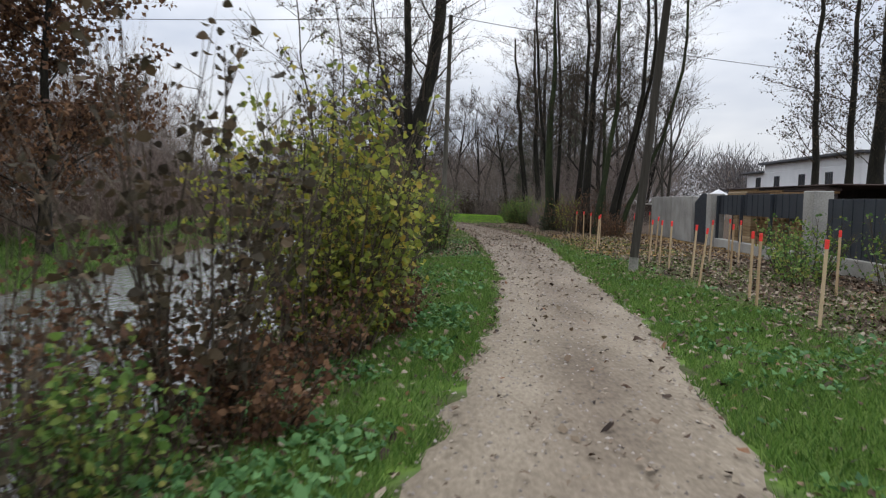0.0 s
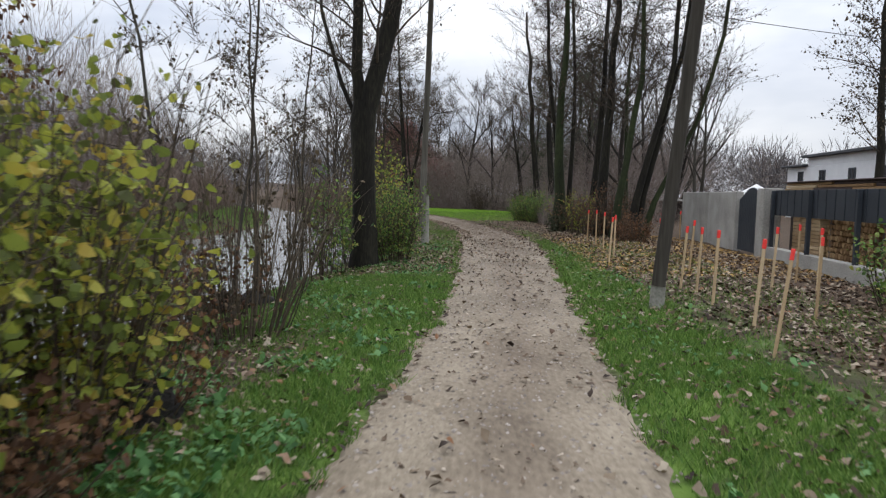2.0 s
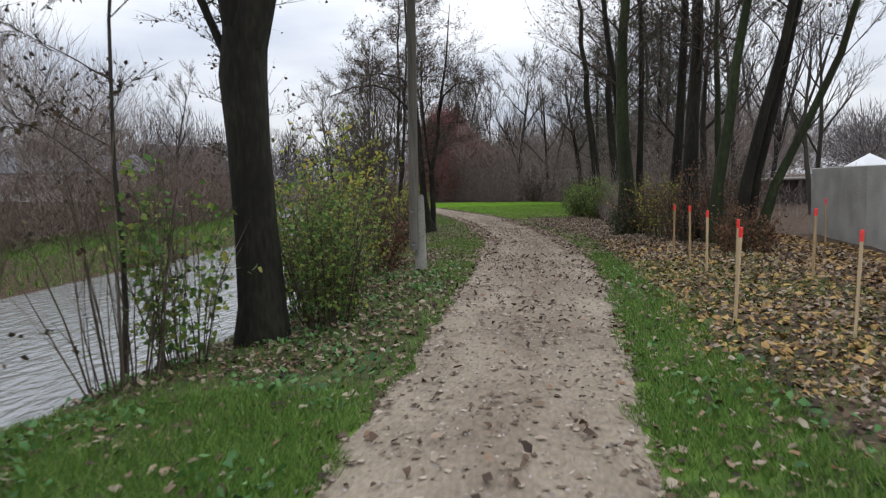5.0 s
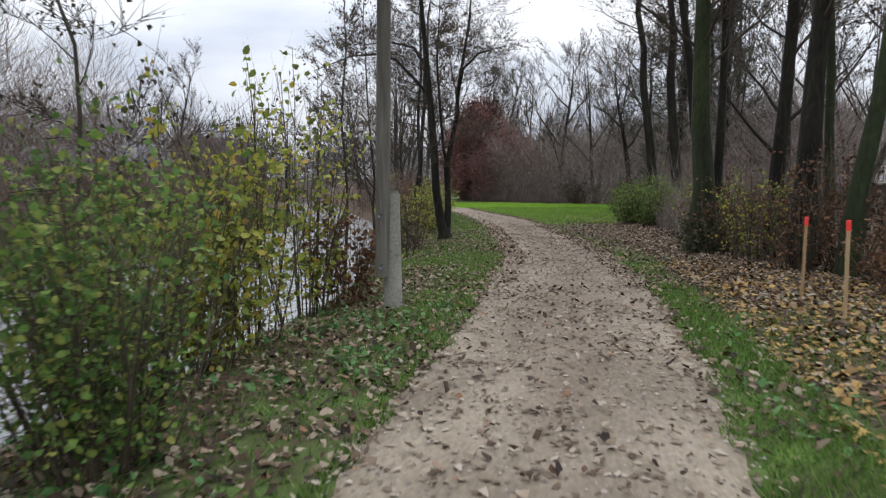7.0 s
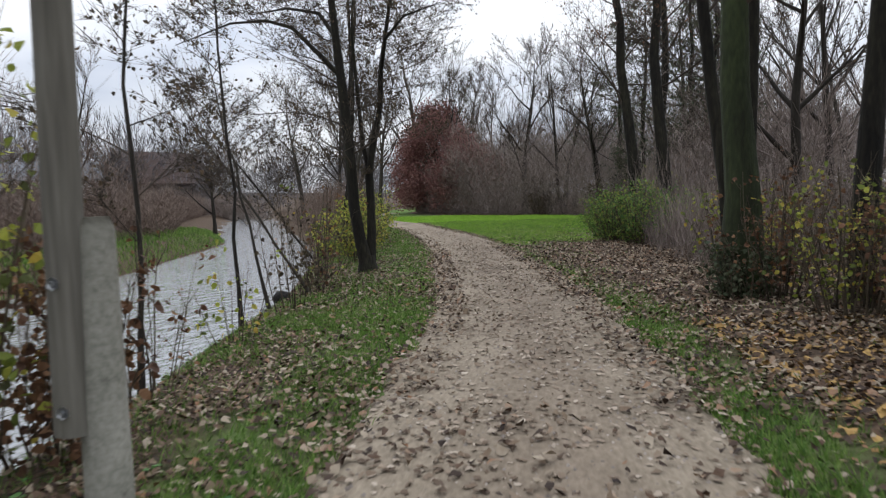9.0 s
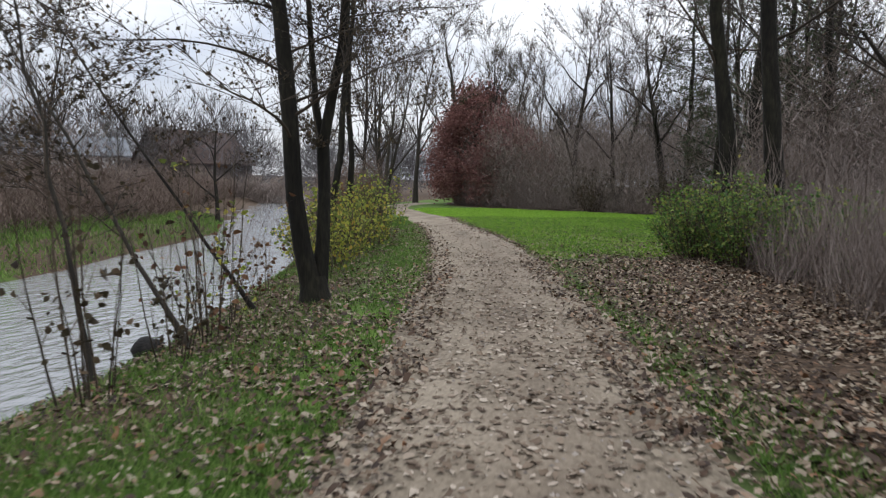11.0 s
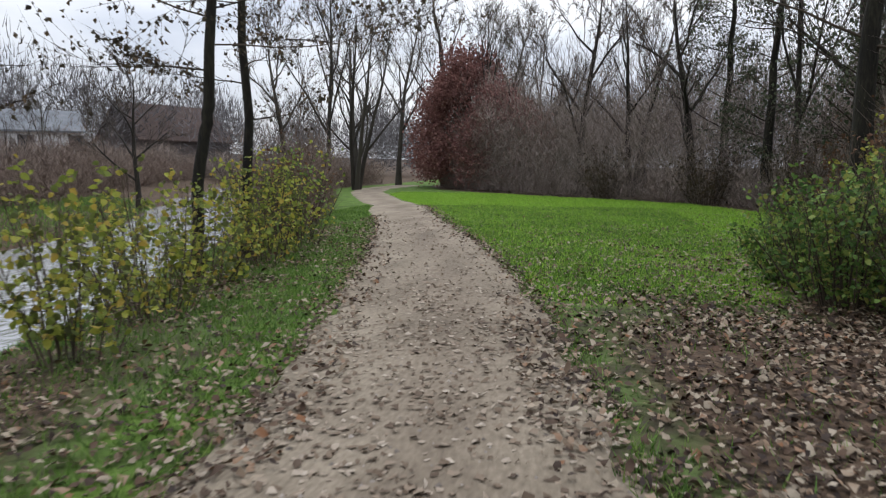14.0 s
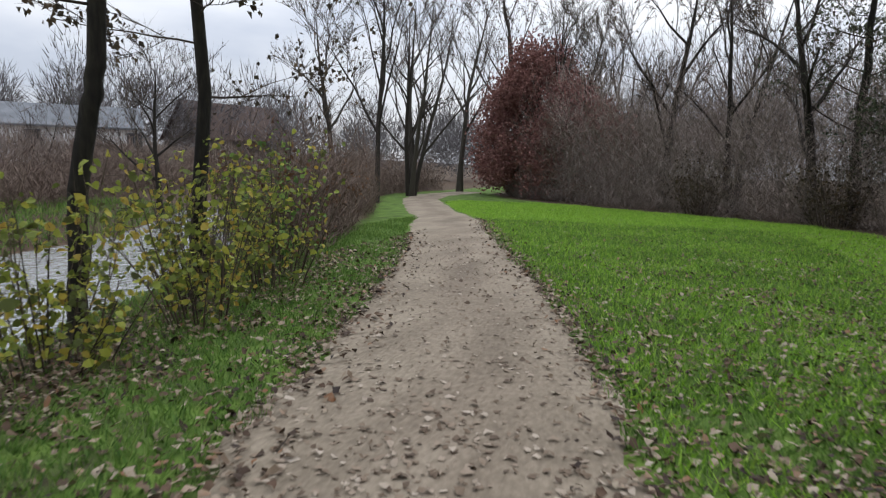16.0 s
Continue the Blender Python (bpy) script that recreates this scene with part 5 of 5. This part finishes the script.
def cable(name, a, b, sag):
    g = Geo()
    a, b = Vector(a), Vector(b)
    g.tube([a.lerp(b, i / 16) - Vector((0, 0, sag * 4 * (i / 16) * (1 - i / 16))) for i in range(17)], [0.012] * 17, 4)
    return tagged(g.make(name, M_CABLE), "thin black overhead cable slung between poles", "cable", "overhead cables")


cable("overhead_cable", (0.58, 25.53, 8.2), (36, 37, 8.0), 0.7)
cable("overhead_cable", (0.58, 25.53, 8.2), (-34, 22, 8.3), 0.7)
cable("overhead_cable", (5.08, 13.8, 8.5), (0.58, 25.53, 8.15), 0.2)

# ---- garden wall, gate, fence ----
ANGLE = math.degrees(math.atan2(9.75 - 8.3, 31 - 14.3))


def wall_pose(d):
    """A place d metres along the garden wall from its near pillar; x runs along the wall."""
    a = radians(90 - ANGLE)
    x, y = 8.42 + d * math.cos(a), 14.6 + d * math.sin(a)
    return pose(x, y, gz(x, y), 0, 0, 90 - ANGLE)


def slab(name, d0, d1, z0, z1, thick, mat, label, category, group="", bevel=0.015):
    g = Geo()
    g.box((0, -thick / 2, z0), (d1 - d0, thick / 2, z1))
    ob = g.make(name, mat, bevel=bevel)
    ob.matrix_world = wall_pose(d0)
    return tagged(ob, label, category, group)


for d in (-0.3, 6.75):
    slab("gate_pillar", d, d + 0.5, -0.2, 1.68, 0.42, M_CONCRETE, "pale concrete gate pillar", "pillar", "garden wall pillars", 0.02)
slab("garden_wall", 9.3, 12.2, -0.2, 1.62, 0.2, M_CONCRETE, "weathered pale concrete garden wall", "wall", "garden walls")
slab("garden_wall", 12.22, 15.8, -0.2, 1.6, 0.2, M_CONCRETE, "weathered pale concrete garden wall", "wall", "garden walls")
slab("wall_base", 0.22, 6.73, -0.3, 0.3, 0.2, M_CONCRETE, "low concrete base under the fence", "wall")
slab("garden_wall", -12, -0.32, -0.3, 0.35, 0.2, M_CONCRETE, "low concrete base under the dark fence", "wall", "garden walls")

fence = thing("sheet_fence", (0, 0, 0), "dark anthracite metal fence band over an open log store", "fence")
fence.matrix_world = wall_pose(0.24)
for i in range(32):
    g = Geo()
    g.box((i * 0.2, -0.03 - 0.012 * (i % 2), 1.05), (i * 0.2 + 0.198, 0.0 - 0.012 * (i % 2), 1.63))
    g.make("panel", M_ANTHRACITE, fence, bevel=0.004)
for i in range(4):
    g = Geo()
    g.box((i * 2.1, 0.01, 0.28), (i * 2.1 + 0.08, 0.09, 1.62))
    g.make("post", M_ANTHRACITE, fence, bevel=0.004)
fence = thing("sheet_fence", (0, 0, 0), "dark anthracite metal fence on a low concrete base", "fence")
fence.matrix_world = wall_pose(-11.9)
for i in range(57):
    g = Geo()
    g.box((i * 0.2, -0.03 - 0.012 * (i % 2), 0.33), (i * 0.2 + 0.198, 0.0 - 0.012 * (i % 2), 1.5))
    g.make("panel", M_ANTHRACITE, fence, bevel=0.004)

gate = thing("garden_gate", (0, 0, 0), "closed dark grey metal gate with an arched top", "gate")
gate.matrix_world = wall_pose(7.28)
for i in range(14):
    g = Geo()
    x0 = i * 0.142
    top = 1.42 + 0.3 * math.sin(math.pi * (i + 0.5) / 14) ** 1.5
    g.box((x0, -0.02, 0.05), (x0 + 0.14, 0.015, top))
    g.make("board", M_ANTHRACITE, gate, bevel=0.004)
g = Geo()
g.tube([Vector((0.1, -0.03, 0.95)), Vector((0.1, -0.08, 0.95)), Vector((0.22, -0.08, 0.95))], [0.012] * 3, 8, True)
g.make("handle", M_STEEL, gate, label="steel lever handle")

# log store behind the fence
for bay, (d0, rows, colsn) in enumerate(((0.6, 8, 15), (2.9, 9, 15))):
    store = thing("log_stack", (0, 0, 0), "stack of split firewood behind the open fence", "firewood", "firewood stacks")
    store.matrix_world = wall_pose(d0) @ pose(0, -0.75, 0)
    rr = random.Random(bay)
    for j in range(rows):
        for i in range(colsn):
            g = Geo()
            rad = rr.uniform(0.05, 0.068)
            c = Vector((0.07 + i * 0.132 + (j % 2) * 0.05, 0, 0.07 + j * 0.118))
            g.tube([c + Vector((0, -0.25 + rr.uniform(-0.03, 0.03), 0)), c + Vector((0, 0.25, 0))], [rad, rad], 7, True)
            g.make("log", M_LOG, store, smooth=False)
planks = thing("plank_stack", (0, 0, 0), "stack of pale sawn planks in the open store", "planks")
planks.matrix_world = wall_pose(5.15) @ pose(0, -0.6, 0)
for j in range(13):
    for x0, x1 in ((0.0, 1.0), (1.12, 1.5)):
        g = Geo()
        g.box((x0 + 0.01 * (j % 3), -0.15, 0.02 + j * 0.082), (x1 + 0.012 * (j % 2), 0.15, 0.092 + j * 0.082))
        g.make("plank", M_STAKE, planks, bevel=0.006)
shed = thing("log_shed", (0, 0, 0), "low open shed with a flat brown roof over firewood", "shed")
shed.matrix_world = wall_pose(0.3) @ pose(0, -1.7, 0)
g = Geo()
g.box((-0.3, -1.6, 1.805), (6.9, 1.36, 1.835))
g.make("roof", M_ROOF_RED, shed, bevel=0.01)
g = Geo()
g.box((-0.2, -1.5, 0.0), (6.8, -1.44, 1.81))
g.make("back_wall", M_BARN, shed, bevel=0.01)
for i in range(4):
    g = Geo()
    g.box((0.1 + i * 2.15, 1.1, 0), (0.2 + i * 2.15, 1.2, 1.62))
    g.make("post", M_BARN, shed, bevel=0.006)
for i, (x0, x1, z, tone) in enumerate(((0.0, 3.4, 1.63, M_LOG), (3.45, 5.2, 1.63, M_ROOF_RED), (5.25, 6.85, 1.63, M_STAKE), (-0.1, 2.5, 1.69, M_ROOF_RED), (2.6, 5.0, 1.69, M_LOG), (5.1, 6.8, 1.69, M_STAKE), (0.1, 4.2, 1.75, M_ROOF_RED), (4.3, 6.75, 1.75, M_LOG))):
    board = Geo()
    board.box((x0, 1.1, z), (x1, 1.3, z + 0.052))
    board.make("board", tone, shed, bevel=0.004, label="spare board stacked under the roof edge")


# ---- garden shelter ----
shelter = thing("garden_shelter", (16.2, 50.0, gz(16.2, 50.0)), "low open shelter with a pale flat roof on dark posts", "shelter")
g = Geo()
g.box((-1.7, -1.3, 1.3), (1.7, 1.3, 1.42))
g.make("roof", M_CONCRETE, shelter, bevel=0.03)
for x in (-1.55, 0.0, 1.55):
    for y in (-1.2, 1.2):
        g = Geo()
        g.box((x - 0.05, y - 0.05, -0.1), (x + 0.05, y + 0.05, 1.3))
        g.make("post", M_BARN, shelter, bevel=0.01)
g = Geo()
g.box((-1.6, 1.22, 0.0), (1.6, 1.27, 1.29))
g.make("back_wall", M_BARN, shelter, bevel=0.01)

# ---- houses ----
def window(parent, x, y, z, w, h):
    g = Geo()
    g.box((x, y - 0.06, z), (x + w, y + 0.02, z + h))
    win = g.make("window", M_ROOF_DARK, parent, bevel=0.02)
    for k in range(2):
        p = Geo()
        p.box((x + 0.08 + k * (w / 2 - 0.02), y - 0.085, z + 0.08), (x + w / 2 - 0.06 + k * (w / 2 - 0.02), y - 0.063, z + h - 0.08))
        p.make("pane", M_GLASS, win, bevel=0.004)


house = thing("white_house", (0, 0, 0), "white plastered two-storey house with a flat dark roof", "house")
house.matrix_world = pose(30.6, 68, gz(30, 60) - 0.5, 0, 0, -94)
g = Geo()
g.box((0, 0, -1), (21, 10, 4.9))
g.make("wall", M_PLASTER, house, bevel=0.03)
g = Geo()
g.box((4.2, 0.03, 4.9), (21, 9.9, 5.6))
g.make("upper_wall", M_PLASTER, house, bevel=0.03)
g = Geo()
g.box((-0.4, -0.45, 4.9), (4.18, 10.4, 5.08))
g.box((3.9, -0.45, 5.6), (21.4, 10.4, 5.82))
g.make("roof", M_ROOF_DARK, house, bevel=0.03)
for x in (2.4, 6.6, 11.5, 16.0):
    window(house, x, 0, 3.1, 1.1, 1.4)
tent = thing("garden_tent", (25.0, 61.0, gz(25, 61)), "small white garden tent with a pointed roof", "tent")
g = Geo()
g.v = [Vector(p) for p in ((-1.1, -1.1, 1.95), (1.1, -1.1, 1.95), (1.1, 1.1, 1.95), (-1.1, 1.1, 1.95), (0, 0, 2.75), (-1.1, -1.1, 1.75), (1.1, -1.1, 1.75), (1.1, 1.1, 1.75), (-1.1, 1.1, 1.75))]
g.f = [(0, 1, 4), (1, 2, 4), (2, 3, 4), (3, 0, 4), (0, 5, 6, 1), (1, 6, 7, 2), (2, 7, 8, 3), (3, 8, 5, 0)]
g.make("canopy", M_PLASTER, tent, smooth=False)
for x, y in ((-1.06, -1.06), (1.06, -1.06), (1.06, 1.06), (-1.06, 1.06)):
    g = Geo()
    g.tube([Vector((x, y, -0.1)), Vector((x, y, 1.93))], [0.03, 0.03], 8, True)
    g.make("leg", M_STEEL, tent)


def gabled(name, at, turn, length, width, eaves, ridge, wall_mat, roof_mat, label):
    ob = thing(name, at, label, "house")
    ob.rotation_euler = (0, 0, radians(turn))
    g = Geo()
    n0 = [Vector(c) for c in ((0, 0, -1), (length, 0, -1), (length, width, -1), (0, width, -1), (0, 0, eaves), (length, 0, eaves), (length, width, eaves), (0, width, eaves), (0, width / 2, ridge), (length, width / 2, ridge))]
    g.v, g.f = n0, [(0, 1, 5, 4), (2, 3, 7, 6), (0, 4, 8, 7, 3), (1, 2, 6, 9, 5), (0, 3, 2, 1), (4, 5, 9, 8), (8, 9, 6, 7)]
    g.make("wall", wall_mat, ob, smooth=False)
    for sgn in (0, 1):
        g = Geo()
        y0, y1 = (-0.5, width / 2) if sgn == 0 else (width + 0.5, width / 2)
        ze = eaves - 0.5 * (ridge - eaves) / (width / 2)
        q = [Vector((-0.4, y0, ze + 0.05)), Vector((length + 0.4, y0, ze + 0.05)), Vector((length + 0.4, y1, ridge + 0.05)), Vector((-0.4, y1, ridge + 0.05))]
        g.v = q + [p + Vector((0, 0, 0.18)) for p in q]
        g.f = [(0, 1, 2, 3), (4, 5, 6, 7), (0, 1, 5, 4), (1, 2, 6, 5), (2, 3, 7, 6), (3, 0, 4, 7)]
        g.make("roof", roof_mat, ob, smooth=False)
    return ob


barn = gabled("barn", (-52.8, 111.4, gz(-52.8, 111.4)), 69, 14, 9, 4.2, 8.6, M_BARN, M_ROOF_RED, "old dark barn with a brown tiled gable roof")
villa = gabled("farmhouse", (-55.5, 79.5, gz(-55.5, 79.5)), 44, 16, 9, 3.0, 4.9, M_PLASTER, M_ROOF_GREY, "pale farmhouse with a grey metal roof")
for x in (3, 7, 11, 15):
    window(villa, x, 0, 1.2, 1.3, 1.4)

# ---- dead wood on the bank ----
def dead_wood(name, at, pts, radii, label):
    ob = thing(name, at, label, "log")
    g = Geo()
    rr = random.Random(3)
    g.tube([Vector(p) for p in pts], radii, 11, True)
    g.v = [v + Vector((rr.uniform(-1, 1), rr.uniform(-1, 1), rr.uniform(-1, 1))) * 0.042 for v in g.v]
    g.make("wood", M_STUMP, ob)
    return ob


dead_wood("tree_stump", (-0.35, 9.3, gz(-0.35, 9.3)), [(0, 0, -0.1), (0.01, 0, 0.1), (0.03, 0.02, 0.24), (0.03, 0.02, 0.27)], [0.24, 0.19, 0.16, 0.10], "black rotten tree stump beside the verge")
dead_wood("fallen_log", (-1.55, 14.9, gz(-1.5, 14.9) + 0.07), [(-0.45, -0.15, -0.08), (-0.3, -0.1, 0.03), (-0.08, 0.0, 0.0), (0.15, 0.03, 0.05), (0.36, 0.1, 0.0), (0.46, 0.13, 0.02)], [0.1, 0.2, 0.17, 0.22, 0.16, 0.07], "black rotten log lying on the river bank")

rock = Geo()
rr = random.Random(4)
for i in range(7):
    for k in range(10):
        u, w = math.pi * i / 6, 2 * math.pi * k / 10
        bump = 1 + rr.uniform(-0.14, 0.14)
        rock.v.append(Vector((0.2 * math.sin(u) * math.cos(w) * bump, 0.15 * math.sin(u) * math.sin(w) * bump, 0.14 * math.cos(u) * bump)))
rock.f = [(i * 10 + k, i * 10 + (k + 1) % 10, i * 10 + 10 + (k + 1) % 10, i * 10 + 10 + k) for i in range(6) for k in range(10)]
boulder = tagged(rock.make("boulder", M_STUMP), "dark wet boulder at the water's edge", "stone")
boulder.location = (-2.1, 34.75, gz(-2.1, 34.75) + 0.06)
